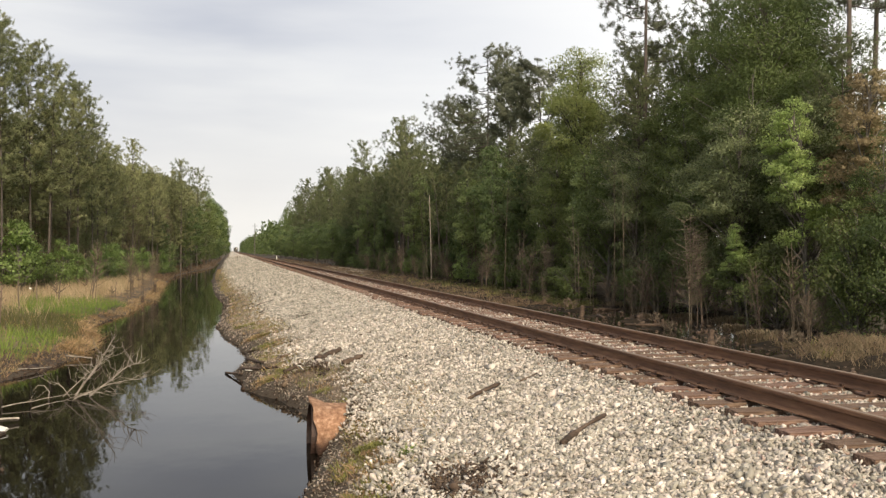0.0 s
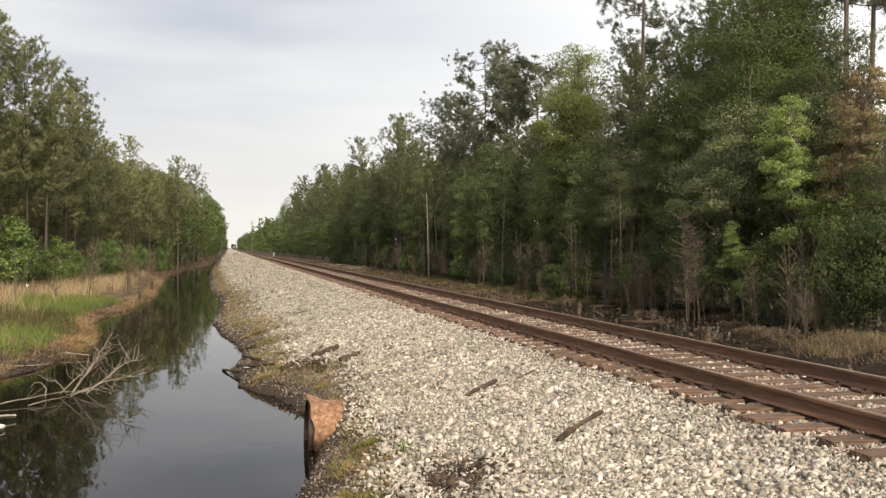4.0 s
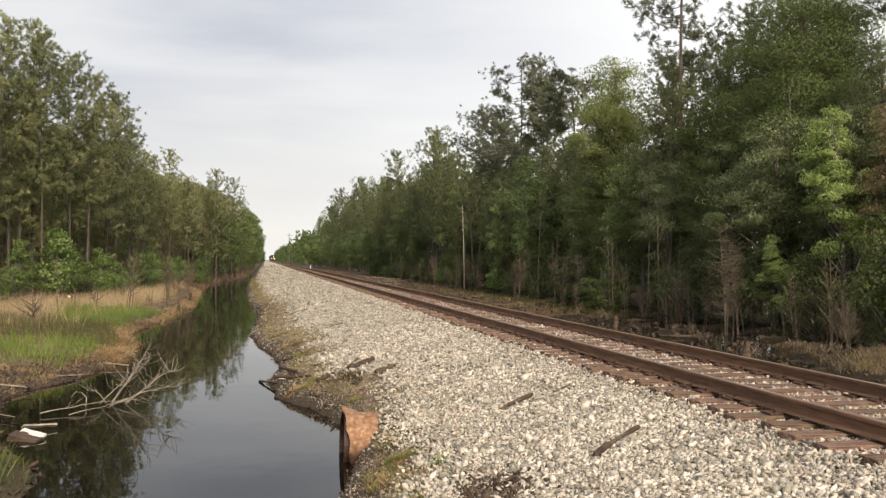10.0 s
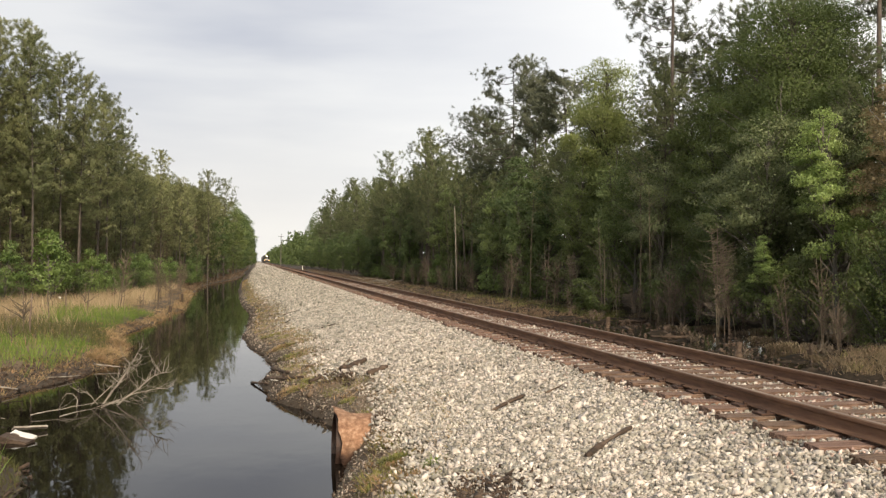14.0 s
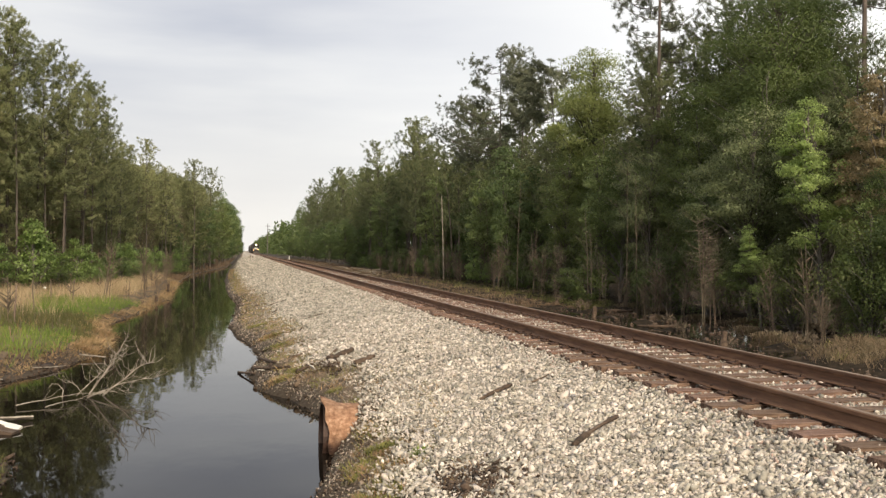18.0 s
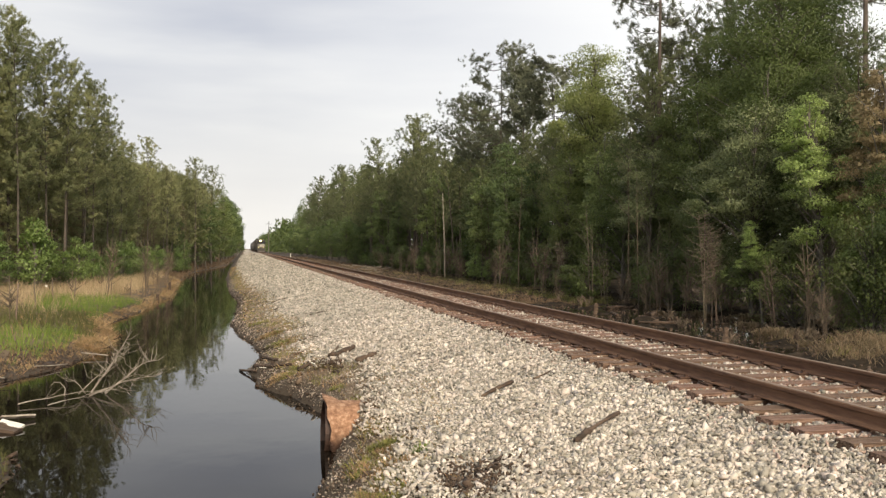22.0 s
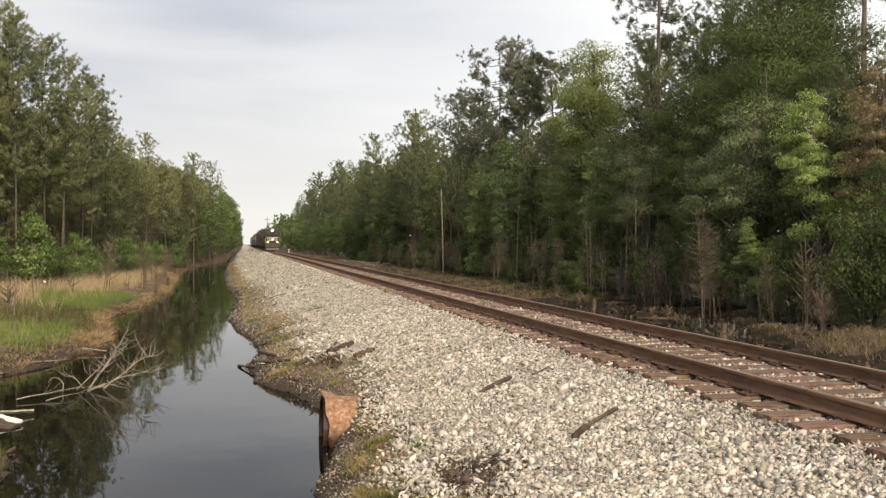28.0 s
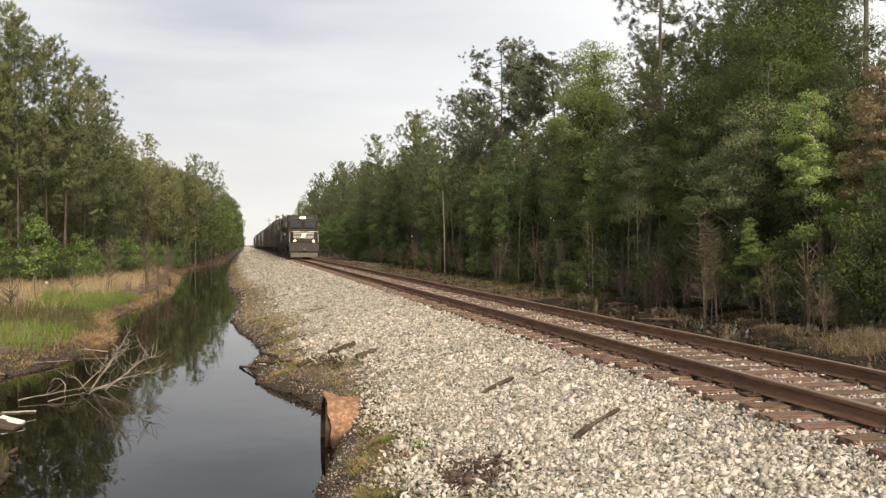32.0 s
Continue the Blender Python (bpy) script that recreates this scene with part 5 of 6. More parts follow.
def fallen_branch():
    """A bleached dead treetop that lies in the ditch, limbs raised out of the water."""
    rng = np.random.default_rng(61)
    root = tagged(new("fallen_branch"), "bleached bare dead treetop lying half sunk in the ditch", "branch")
    hub = np.array([-8.40, 16.88, -0.99])

    def limb(a, b, r, sag, twigs, parent, name="limb"):
        r = 0.74 * r
        t = np.linspace(0, 1, 9)[:, None]
        a, b = np.array(a, dtype=float), np.array(b, dtype=float)
        p = a + (b - a) * t + np.array([0, 0, sag]) * np.sin(t * np.pi) + np.cumsum(rng.normal(0, 0.028, (9, 3)), 0) * t
        ob = part(name, mesh_np(name, *tube(p, r * (1 - 0.8 * t[:, 0]), 6), M["dead_wood"], True), None, parent)
        out = []
        for _ in range(int(twigs * 1.25)):
            k = rng.uniform(0.25, 0.98)
            q = np.array([np.interp(k, t[:, 0], p[:, j]) for j in range(3)])
            d = unit((b - a) / np.linalg.norm(b - a) * 0.9 + rng.normal(0, 0.75, 3) + np.array([0, 0, 0.25]))
            ln = rng.uniform(0.12, 0.42)
            mid = q + d * ln * 0.5 + rng.normal(0, 0.03, 3)
            out.append(tube(np.stack([q, mid, q + d * ln + np.array([0, 0, 0.05])]), [r * 0.34, r * 0.25, r * 0.1], 4))
        if out:
            part("twiggery", mesh_np("twiggery", *joined(out), M["dead_wood"], True), None, ob)["kind"] = "stuff"

    limb((-9.36, 15.86, -0.95), hub + (0.05, 0, 0.02), 0.017, 0.03, 3, root, "stem")
    limb((-8.9, 15.75, -0.97), hub + (-0.1, -0.5, 0.03), 0.015, 0.02, 2, root, "stem")
    for tip, r, n in (((-7.63, 17.1, -0.07), 0.024, 17), ((-7.80, 16.9, -0.20), 0.015, 12), ((-7.23, 16.9, -0.27), 0.026, 20), ((-7.33, 16.8, -0.66), 0.014, 12),
                      ((-7.50, 16.9, -0.74), 0.012, 6), ((-8.14, 17.0, -0.40), 0.014, 8), ((-8.75, 16.9, -0.70), 0.012, 4), ((-7.75, 16.5, -0.96), 0.013, 8), ((-7.80, 16.3, -0.90), 0.010, 6)):
        limb(hub + rng.normal(0, 0.10, 3) * (1, 1, 0.1), tip, r, 0.05, n, root)
    # a limb that bows over and dips back into the water
    arch = np.array([(-8.86, 16.9, -1.04), (-8.84, 16.9, -0.87), (-8.92, 16.9, -0.77), (-9.02, 16.9, -0.76), (-9.10, 16.9, -0.86)])
    part("limb", mesh_np("limb", *tube(arch, [0.009, 0.008, 0.007, 0.006, 0.003], 6), M["dead_wood"], True), None, root)


def tussock(x, y, r, h, n, mat, label, rng, wide=0.005, group="grass tufts beside the ballast"):
    """A tuft of arching blades on the bank."""
    a, q = rng.uniform(0, 6.28, n), np.sqrt(rng.random(n)) * r
    px, py = x + np.cos(a) * q, y + np.sin(a) * q * 0.8
    p = np.stack([px, py, np.maximum(ground_z(px, py), -1.02) - 0.01 + 0.35 * h * (1 - (q / r) ** 2) * (wide > 0.006)], -1)
    out = np.stack([np.cos(a), np.sin(a), np.zeros(n)], -1)
    side = np.stack([-np.sin(a), np.cos(a), np.zeros(n)], -1) * wide
    hh = (h * rng.uniform(0.5, 1.1, n))[:, None]
    mid = p + out * hh * 0.35 + np.array([0, 0, 1]) * hh * 0.75 + rng.normal(0, 0.012, (n, 3))
    tip = p + out * hh * 1.0 + np.array([0, 0, 1]) * hh * 0.7 + rng.normal(0, 0.02, (n, 3))
    v = np.stack([p - side, p + side, mid + side * 0.8, mid - side * 0.8, tip], 1).reshape(-1, 3)
    i = np.arange(n)[:, None] * 5
    f = np.concatenate([i + np.array([[0, 1, 2]]), i + np.array([[0, 2, 3]]), i + np.array([[3, 2, 4]])], 0)
    tagged(new("grass_tussock", mesh_np("grass_tussock", v, f, M[mat])), label, "grass tuft", group)


def brush_pile(x, y, size, count):
    """Cut branches heaped on the verge."""
    rng = np.random.default_rng(int(y))
    root = tagged(new("brush_pile"), "heap of pale cut branches on the verge", "brush pile", "brush heaps on the verge")
    z = float(ground_z(x, y))
    for _ in range(count):
        a, ln = rng.uniform(0, math.pi), size * rng.uniform(0.35, 0.75)
        c = np.array([x + rng.normal(0, 0.22 * size), y + rng.normal(0, 0.3 * size), z + 0.06 + 0.42 * rng.random() ** 1.4])
        d = np.array([math.cos(a), math.sin(a), rng.normal(0, 0.16)]) * ln * 0.5
        mid = c + rng.normal(0, 0.06, 3)
        line = np.stack([c - d, mid, c + d])
        line[:, 2] = np.maximum(line[:, 2], z + 0.02)
        part("branch", mesh_np("branch", *tube(line, [0.035, 0.026, 0.012], 5), M["dead_wood"] if rng.random() < 0.45 else M["brown_wood"], True), None, root)


def build_clutter():
    tr = np.random.default_rng(73)
    for x, y, r, h, n, mat in ((-4.33, 10.05, 0.20, 0.075, 420, "weed"), (-4.42, 9.75, 0.12, 0.05, 160, "straw"), (-4.22, 9.1, 0.10, 0.08, 200, "straw"), (-4.05, 9.25, 0.09, 0.09, 200, "grass"),
                               (-5.25, 17.0, 0.26, 0.06, 300, "straw"), (-5.1, 16.9, 0.2, 0.05, 260, "weed"), (-4.84, 17.3, 0.16, 0.05, 200, "weed"), (-4.4, 14.9, 0.14, 0.06, 200, "weed"), (-5.0, 24.8, 0.3, 0.07, 300, "weed"), (-4.75, 9.2, 0.10, 0.05, 90, "weed"),
                               (-5.05, 22.4, 0.3, 0.08, 300, "weed"), (-5.2, 24.6, 0.4, 0.10, 420, "straw"), (-5.4, 28.0, 0.35, 0.09, 300, "weed"), (-4.6, 7.9, 0.12, 0.07, 180, "weed")):
        tussock(x, y, r, h, n, mat, "low yellow-green tuft of weeds in the gravelly soil" if mat == "weed" else ("small green plant in the gravel" if mat == "grass" else "small tuft of dry grass in the gravel"), tr)
    # dark bark and leaf litter washed onto the ballast
    n = 900
    cx = np.where(tr.random(n) < 0.6, -4.0, np.where(tr.random(n) < 0.5, -4.3, -3.9)) + tr.normal(0, 0.22, n)
    cy = np.where(cx > -4.15, 7.7, 16.6) + tr.normal(0, 0.3, n)
    litter = strewn("bark_litter", cx, cy, ground_z(cx, cy) + 0.05 + 0.02 * tr.random(n), 0.022 * tr.lognormal(0, 0.4, n), stone_shapes(8, tr, 6), tr)
    litter.materials[0] = M["dark_wood"]
    tagged(new("bark_litter", litter), "dark bark and leaf litter on the ballast", "litter", kind="stuff")
    fallen_branch()
    stick("stick", lying(-3.01, 10.95, 0.06), lying(-2.50, 11.30, 0.10), 0.030, "dark_wood", "short grey-brown stick lying on the ballast", seed=1)
    stick("stick", lying(-2.88, 8.01, 0.055), lying(-2.23, 8.55, 0.11), 0.030, "dark_wood", "thick grey-brown stick lying on the ballast", seed=2)
    stick("stick", lying(-2.19, 11.42, 0.06), lying(-1.89, 11.64, 0.07), 0.012, "dark_wood", "thin twig lying on the ballast", seed=3)
    stick("stick", lying(-4.95, 16.1, 0.06), lying(-4.05, 18.1, 0.09), 0.032, "brown_wood", "long brown stick lying up the muddy bank", seed=4)
    stick("log", lying(-5.48, 20.3, 0.07), lying(-5.2, 18.6, 0.08), 0.045, "dark_wood", "waterlogged dark log at the water's edge", "log", 5)
    stick("log", lying(-5.6, 19.0, 0.05), lying(-4.98, 17.5, 0.05), 0.034, "dark_wood", "dark log lying along the mud spit", "log", 6)
    stick("log", (-5.92, 19.6, -0.985), lying(-5.6, 18.65, 0.03), 0.026, "dark_wood", "black sunken log end at the tip of the spit", "log", 14)
    stick("log", lying(-4.29, 17.0, 0.09), lying(-3.81, 17.5, 0.11), 0.075, "dark_wood", "charred piece of wood at the ballast's edge", "log", 7)
    stick("log", lying(-3.91, 16.2, 0.07), lying(-3.54, 16.38, 0.08), 0.06, "dark_wood", "short broken piece of dark wood", "log", 8)
    stick("log", lying(-4.88, 16.9, 0.05), lying(-4.55, 17.1, 0.06), 0.04, "dark_wood", "short rotten log half hidden by weeds", "log", 15)
    stick("stick", lying(-4.86, 18.8, 0.04), lying(-4.23, 18.95, 0.05), 0.025, "dark_wood", "dark stick on the soil beside the ballast", seed=16)
    stick("stick", lying(-5.18, 34.7, 0.05), lying(-4.3, 36.3, 0.08), 0.03, "dark_wood", "long dark stick on the soil beside the ballast", seed=17)
    stick("stick", lying(-5.4, 22.5, 0.04), lying(-4.1, 21.0, 0.06), 0.03, "dark_wood", "long weathered stick on the soil", seed=9)
    stick("stick", lying(-6.2, 24.6, 0.02), lying(-5.6, 23.3, 0.03), 0.03, "dark_wood", "stick half in the water", seed=10)
    stick("stick", lying(-3.25, 15.2, 0.05), lying(-2.9, 15.5, 0.06), 0.02, "dark_wood", "small twig on the ballast", seed=12)
    for k, (x, y, a) in enumerate(((-4.0, 27, 30), (-4.9, 31, 70), (-3.2, 19.5, 40), (-5.4, 37, 10), (-5.0, 44, 50), (-4.4, 24, 80))):
        stick("stick", lying(x, y, 0.05), lying(x + 0.5 * math.cos(radians(a)), y + 0.5 * math.sin(radians(a)), 0.06), 0.018, "dark_wood", "bit of dark brush on the ballast", seed=20 + k)
    plank("litter", lying(-4.63, 16.53, 0.12), (0.12, 0.08, 0.012), (20, 35, 60), "white_paint", "white scrap of litter on the log", 3, "litter")
    plank("litter", lying(-5.48, 18.52, 0.06), (0.14, 0.05, 0.012), (0, 10, 40), "white_paint", "pale scrap of litter on the mud", 4, "litter")
    plank("litter", (-14.2, 42.7, -0.10), (0.10, 0.08, 0.07), (0, 20, 10), "white_paint", "small white scrap caught in the dry grass", 5, "litter")
    plank("board", (-9.02, 13.92, -0.93), (0.36, 0.12, 0.035), (14, 12, -22), "white_paint", "pale broken board tipped into the ditch", 1)
    # black block stands for the dark area beneath the pale boards
    plank("board", (-9.09, 13.80, -0.99), (0.45, 0.22, 0.12), (4, 8, -25), "dark_wood", "black timber block under a broken board", 6)
    plank("board", (-9.08, 14.60, -0.935), (0.50, 0.07, 0.028), (-38, 4, 30), "dead_wood", "pale pointed splintered board over the water", 2)
    # drift wood along the far bank
    rng = np.random.default_rng(71)
    for k in range(6):
        y = 15.5 + 9 * rng.random()
        x = float(bank(y)) + rng.uniform(-0.5, 0.25)
        a = rng.uniform(-1.4, 1.6)
        ln = rng.uniform(0.3, 0.9)
        stick("stick", (x, y, max(-0.98, float(ground_z(x, y))) + 0.03), (x + ln * math.cos(a), y + ln * math.sin(a), max(-0.98, float(ground_z(x + ln * math.cos(a), y))) + 0.05), rng.uniform(0.008, 0.018), "dead_wood" if k % 3 else "dark_wood", "driftwood stick on the muddy bank", seed=40 + k)
    # drift and bark along both shores and over the swamp
    for name, n, y0, y1, line, lo, hi, size in (("shore_litter", 2600, 9, 60, bank, -0.55, 0.06, 0.02), ("shore_litter", 2200, 9, 50, toe, -0.05, 0.5, 0.018)):
        y = y0 + (y1 - y0) * rng.random(n) ** 1.4
        x = line(y) + rng.uniform(lo, hi, n)
        z = np.maximum(ground_z(x, y), -0.995) + 0.008
        me = strewn(name, x, y, z, size * rng.lognormal(0, 0.6, n), stone_shapes(8, rng, 6), rng)
        me.materials[0] = M["dark_wood"]
        tagged(new(name, me), "drifted bark and rotten twigs along the waterline", "litter", kind="stuff")
    # the tussock at (11.0, 32.2) is added to cover a bright sky reflection
    for x, y, r, h in ((11.3, 36.2, 0.75, 0.34), (11.4, 29.5, 0.8, 0.36), (9.4, 24.2, 0.85, 0.36), (11.0, 32.2, 0.6, 0.3), (10.2, 27.4, 0.45, 0.25), (8.6, 22.0, 0.35, 0.2),
                       (11.5, 39.5, 0.8, 0.35), (10.9, 43.0, 0.9, 0.35), (9.8, 33.5, 0.35, 0.2), (11.2, 47.5, 0.9, 0.4), (10.4, 52.0, 0.9, 0.35), (12.1, 26.4, 0.6, 0.35)):
        tussock(x, y, r, 0.68 * h, int(520 * r), "swamp_straw", "mound of pale dry grass in the black swamp", rng, 0.011, "grass tussocks of the swamp")
    n = 900
    y = 12.5 + 10 * rng.random(n)
    x = bank(y) - 1.4 * rng.random(n) ** 1.3
    me = strewn("bank_clods", x, y, np.maximum(ground_z(x, y), -0.99) + 0.012, 0.034 * rng.lognormal(0, 0.55, n), stone_shapes(8, rng, 7), rng)
    me.materials[0] = M["dark_wood"]
    tagged(new("bank_clods", me), "black rotten bark and clods on the muddy bank", "litter", kind="stuff")
    n = 3600
    x, y = rng.uniform(4.6, 11.5, n), 14 + 60 * rng.random(n) ** 1.4
    z = np.maximum(ground_z(x, y) + 0.03, -1.0) + 0.01
    me = strewn("swamp_litter", x, y, z, 0.035 * rng.lognormal(0, 0.6, n), stone_shapes(8, rng, 6), rng)
    me.materials[0] = M["dark_wood"]
    tagged(new("swamp_litter", me), "rotten bark and leaf litter on the swamp mud", "litter", kind="stuff")
    for k, (x, y, a, ln) in enumerate(((8.2, 28.5, 150, 1.2), (7.6, 32.0, 80, 1.3), (9.0, 36.5, 20, 1.6), (8.4, 45.0, 120, 1.8), (9.2, 53.0, 60, 2.2))):
        x2, y2 = x + ln * math.cos(radians(a)), y + ln * math.sin(radians(a))
        stick("log", (x, y, max(-1.0, float(ground_z(x, y))) + 0.06), (x2, y2, max(-1.0, float(ground_z(x2, y2))) + 0.05), 0.05 + 0.012 * (k % 3), "dark_wood", "fallen rotten log on the swamp mud", "log", 120 + k)
    # dead stems standing in the straw of the far bank
    for k, (x, y, h) in enumerate(((-12.1, 27.9, 1.15), (-12.9, 34.3, 1.1), (-12.47, 39.2, 0.95), (-13.6, 41.0, 0.9), (-10.9, 44.0, 0.8))):
        stick("dead_sapling", lying(x, y, -0.05), (x + 0.05 * (-1) ** k, y + 0.04, float(ground_z(x, y)) + h), 0.026, "twig", "thin brown dead stem standing in the dry grass", "sapling", 120 + k)
    # stumps and stakes in the swamp
    for k, (x, y, h) in enumerate(((6.7, 22.6, 0.42), (-10.05, 55.0, 0.5), (6.4, 65.8, 0.55), (7.5, 34.0, 0.4), (8.4, 41.0, 0.35), (-9.9, 46.0, 0.35))):
        z = max(float(ground_z(x, y)), -1.0)
        stick("stump", (x, y, z - 0.1), (x + 0.04, y, z + h), 0.10, "dark_wood", "rotten dark stump in the shallow water", "stump", 60 + k)
    # dead weed stalks on the bank
    stalk = bare_shrub("dead_weed", 1.1, 1, 81, "dry brown weed stalk standing in the grass", "twig", 0.05, group="weed stalks on the bank")
    put(stalk, [(-12.3, 28.1, 1.3), (-12.6, 39.4, 1.1), (-13.4, 33.0, 1.0), (-11.0, 44.0, 0.8), (-13.0, 50.0, 1.0), (-11.2, 58.0, 1.2), (-11.8, 24.8, 0.7)], USED, rng)
    young = bare_shrub("reed_clump", 0.45, 4, 82, "tuft of broken brown reeds in the swamp", "twig", 0.5, group="reeds of the swamp")
    put(young, [(7.2, 23.4, 0.9), (8.6, 22.0, 1.1), (9.4, 24.6, 1.0), (7.8, 27.5, 0.9), (9.0, 30.8, 1.0), (8.3, 37.0, 1.1), (9.6, 44.0, 1.1)], USED, rng)
    brush_pile(6.9, 103.0, 4.2, 44)
    brush_pile(6.9, 92.0, 3.0, 24)
    # a white post by the track and a pole farther off
    post = tagged(new("mile_post"), "short white post beside the track", "post")
    part("shaft", box_bm(-0.06, 0.06, -0.06, 0.06, -0.3, 1.05, 0.012), M["white_paint"], post)
    part("cap", box_bm(-0.075, 0.075, -0.075, 0.075, 1.05, 1.10, 0.01), M["white_paint"], post)
    post.matrix_basis = pose(3.2, 189, float(ground_z(3.2, 189)))
    pole = tagged(new("line_pole"), "tall weathered wooden line pole beside the track", "pole")
    part("shaft", mesh_np("shaft", *tube(np.array([(0, 0, -0.4), (0.05, 0, 7), (0.1, 0, 14.6)]), [0.2, 0.17, 0.12], 10), M["bark_grey"], True), None, pole)
    part("cross_arm", box_bm(-1.1, 1.3, -0.06, 0.06, 13.4, 13.55, 0.01), M["bark_grey"], pole)
    pole.matrix_basis = pose(4.6, 420, float(ground_z(4.6, 420)))
    for k, (x, y, h) in enumerate(((-4.6, 228, 0.9), (-4.2, 231, 0.7), (-3.7, 226, 0.6))):
        stick("marker_stake", lying(x, y, -0.1), (x + 0.1, y, float(ground_z(x, y)) + h), 0.12, "dark_wood" if k else "dead_wood", "short stake on the ballast shoulder", "stake", 90 + k)


build_clutter()


# ---- the train ----
def wheelset(parent, y):
    for side in (-1, 1):
        w = part("wheel", cyl_bm(0.5, 0.13, "x", 24, bevel=0.02), M["steel"], parent, at=pose(side * 0.75, y, 0.52))
        part("hub", cyl_bm(0.13, 0.06, "x", 12, at=(side * 0.08, 0, 0)), M["black_paint"], w)


def bogie(parent, y, axles, spacing):
    b = part("truck", box_bm(-1.0, -0.88, -spacing * (axles - 1) / 2 - 0.5, spacing * (axles - 1) / 2 + 0.5, 0.42, 0.78, 0.05), M["steel"], parent, at=pose(0, y, 0))
    part("side_frame", box_bm(0.88, 1.0, -spacing * (axles - 1) / 2 - 0.5, spacing * (axles - 1) / 2 + 0.5, 0.42, 0.78, 0.05), M["steel"], b)
    part("bolster", box_bm(-0.88, 0.88, -0.25, 0.25, 0.45, 0.8, 0.03), M["steel"], b)
    for i in range(axles):
        wheelset(b, (i - (axles - 1) / 2) * spacing)


def locomotive():
    """Faces -y; its coupler end stands at y = 0 and the body runs back to y = 22.3. Rail tops are z = 0."""
    L = tagged(new("diesel_locomotive"), "black diesel freight locomotive with white-striped nose and lit lamps", "locomotive", "locomotives of the train")
    part("underframe", box_bm(-1.5, 1.5, 0.7, 21.6, 1.25, 1.62, 0.03), M["black_paint"], L)
    part("pilot", prism_bm([(0.45, 0.12), (0.75, 0.12), (0.95, 1.5), (0.55, 1.5), (0.30, 0.7)], "x", -1.5, 1.5, 0.03), M["black_paint"], L)
    part("plow", prism_bm([(0.2, 0.1), (0.45, 0.1), (0.5, 0.75), (0.4, 0.75)], "x", -1.35, 1.35, 0.02), M["steel"], L)
    part("coupler", box_bm(-0.16, 0.16, 0.0, 0.5, 0.72, 1.05, 0.04), M["steel"], L)
    nose = part("nose", prism_bm([(1.35, 1.62), (2.9, 1.62), (2.9, 2.95), (1.75, 2.88), (1.45, 2.6)], "x", -1.12, 1.12, 0.07), M["black_paint"], L)
    for k in range(5):
        z = 2.02 + k * 0.15
        y = 1.345 if z < 2.55 else 1.345 + (z - 2.55) * 0.9
        part("stripe", box_bm(-1.02, 1.02, y, y + 0.05, z, z + 0.05), M["white_paint"], nose, "white nose stripe")
    bm = prism_bm([(-0.36, 2.06), (0.14, 2.06), (0.36, 2.55), (-0.14, 2.55)], "y", 1.30, 1.34)
    part("emblem", bm, M["white_paint"], nose, "white slanted emblem")
    cab = part("cab", prism_bm([(2.75, 1.62), (5.0, 1.62), (5.0, 4.35), (4.2, 4.45), (2.95, 4.40), (2.65, 3.85), (2.75, 2.95)], "x", -1.52, 1.52, 0.05), M["black_paint"], L)
    for s in (-1, 1):
        part("windshield", prism_bm([(s * 0.22, 3.10), (s * 1.28, 3.10), (s * 1.22, 3.75), (s * 0.24, 3.78)], "y", 2.60, 2.70), M["glass"], cab, "dark windshield pane")
        w = part("side_window", box_bm(-0.02, 0.02, 3.2, 4.5, 3.0, 3.75), M["glass"], cab, "dark cab side window", pose(s * 1.52, 0, 0))
        part("window_frame", box_bm(-0.012, 0.012, 3.12, 4.58, 3.76, 3.84), M["steel"], w)
        part("number_board", box_bm(-0.33, 0.33, 2.66, 2.76, 3.98, 4.2, 0.01), M["steel"], cab, "dull blank number board", pose(s * 0.78, 0, 0))
        part("mirror", box_bm(-0.1, 0.1, 2.9, 2.95, 3.2, 3.6, 0.01), M["steel"], cab, at=pose(s * 1.66, 0, 0))
        d = part("ditch_light", cyl_bm(0.15, 0.12, "y", 20, bevel=0.01), M["steel"], L, at=pose(s * 0.93, 0.62, 1.72))
        part("lens", cyl_bm(0.115, 0.03, "y", 20, at=(0, -0.07, 0)), M["ditch_lamp"], d, "glowing warm ditch lamp")
        st = part("step_well", box_bm(-0.22, 0.22, 0.8, 1.3, 0.42, 0.47), M["steel"], L, at=pose(s * 1.28, 0, 0))
        for k in range(1, 4):
            part("tread", box_bm(-0.22, 0.22, 0.8, 1.25, 0.42 + k * 0.3, 0.46 + k * 0.3), M["steel"], st)
        part("grab_rail", mesh_np("grab_rail", *tube(np.array([(s * 1.42, 0.72, 0.6), (s * 1.42, 0.72, 2.55), (s * 1.30, 0.72, 2.68), (s * 0.4, 0.72, 2.68)]), [0.02] * 4, 6), M["white_paint"]), None, L, "white grab rail")
        hr = part("handrail", mesh_np("handrail", *tube(np.array([(s * 1.46, 5.2, 2.68), (s * 1.46, 13, 2.68), (s * 1.46, 21.3, 2.68)]), [0.02] * 3, 6), M["steel"]), None, L)
        for y in np.arange(5.2, 21.4, 1.79):
            part("stanchion", mesh_np("stanchion", *tube(np.array([(s * 1.46, y, 1.62), (s * 1.46, y, 2.68)]), [0.018, 0.018], 5), M["steel"]), None, hr)
    h = part("headlight", box_bm(-0.30, 0.30, 2.58, 2.72, 3.95, 4.28, 0.04), M["steel"], cab)
    for s in (-1, 1):
        part("headlamp", cyl_bm(0.115, 0.05, "y", 20, at=(s * 0.135, 2.565, 4.115)), M["lamp"], h, "glowing warm headlamp")
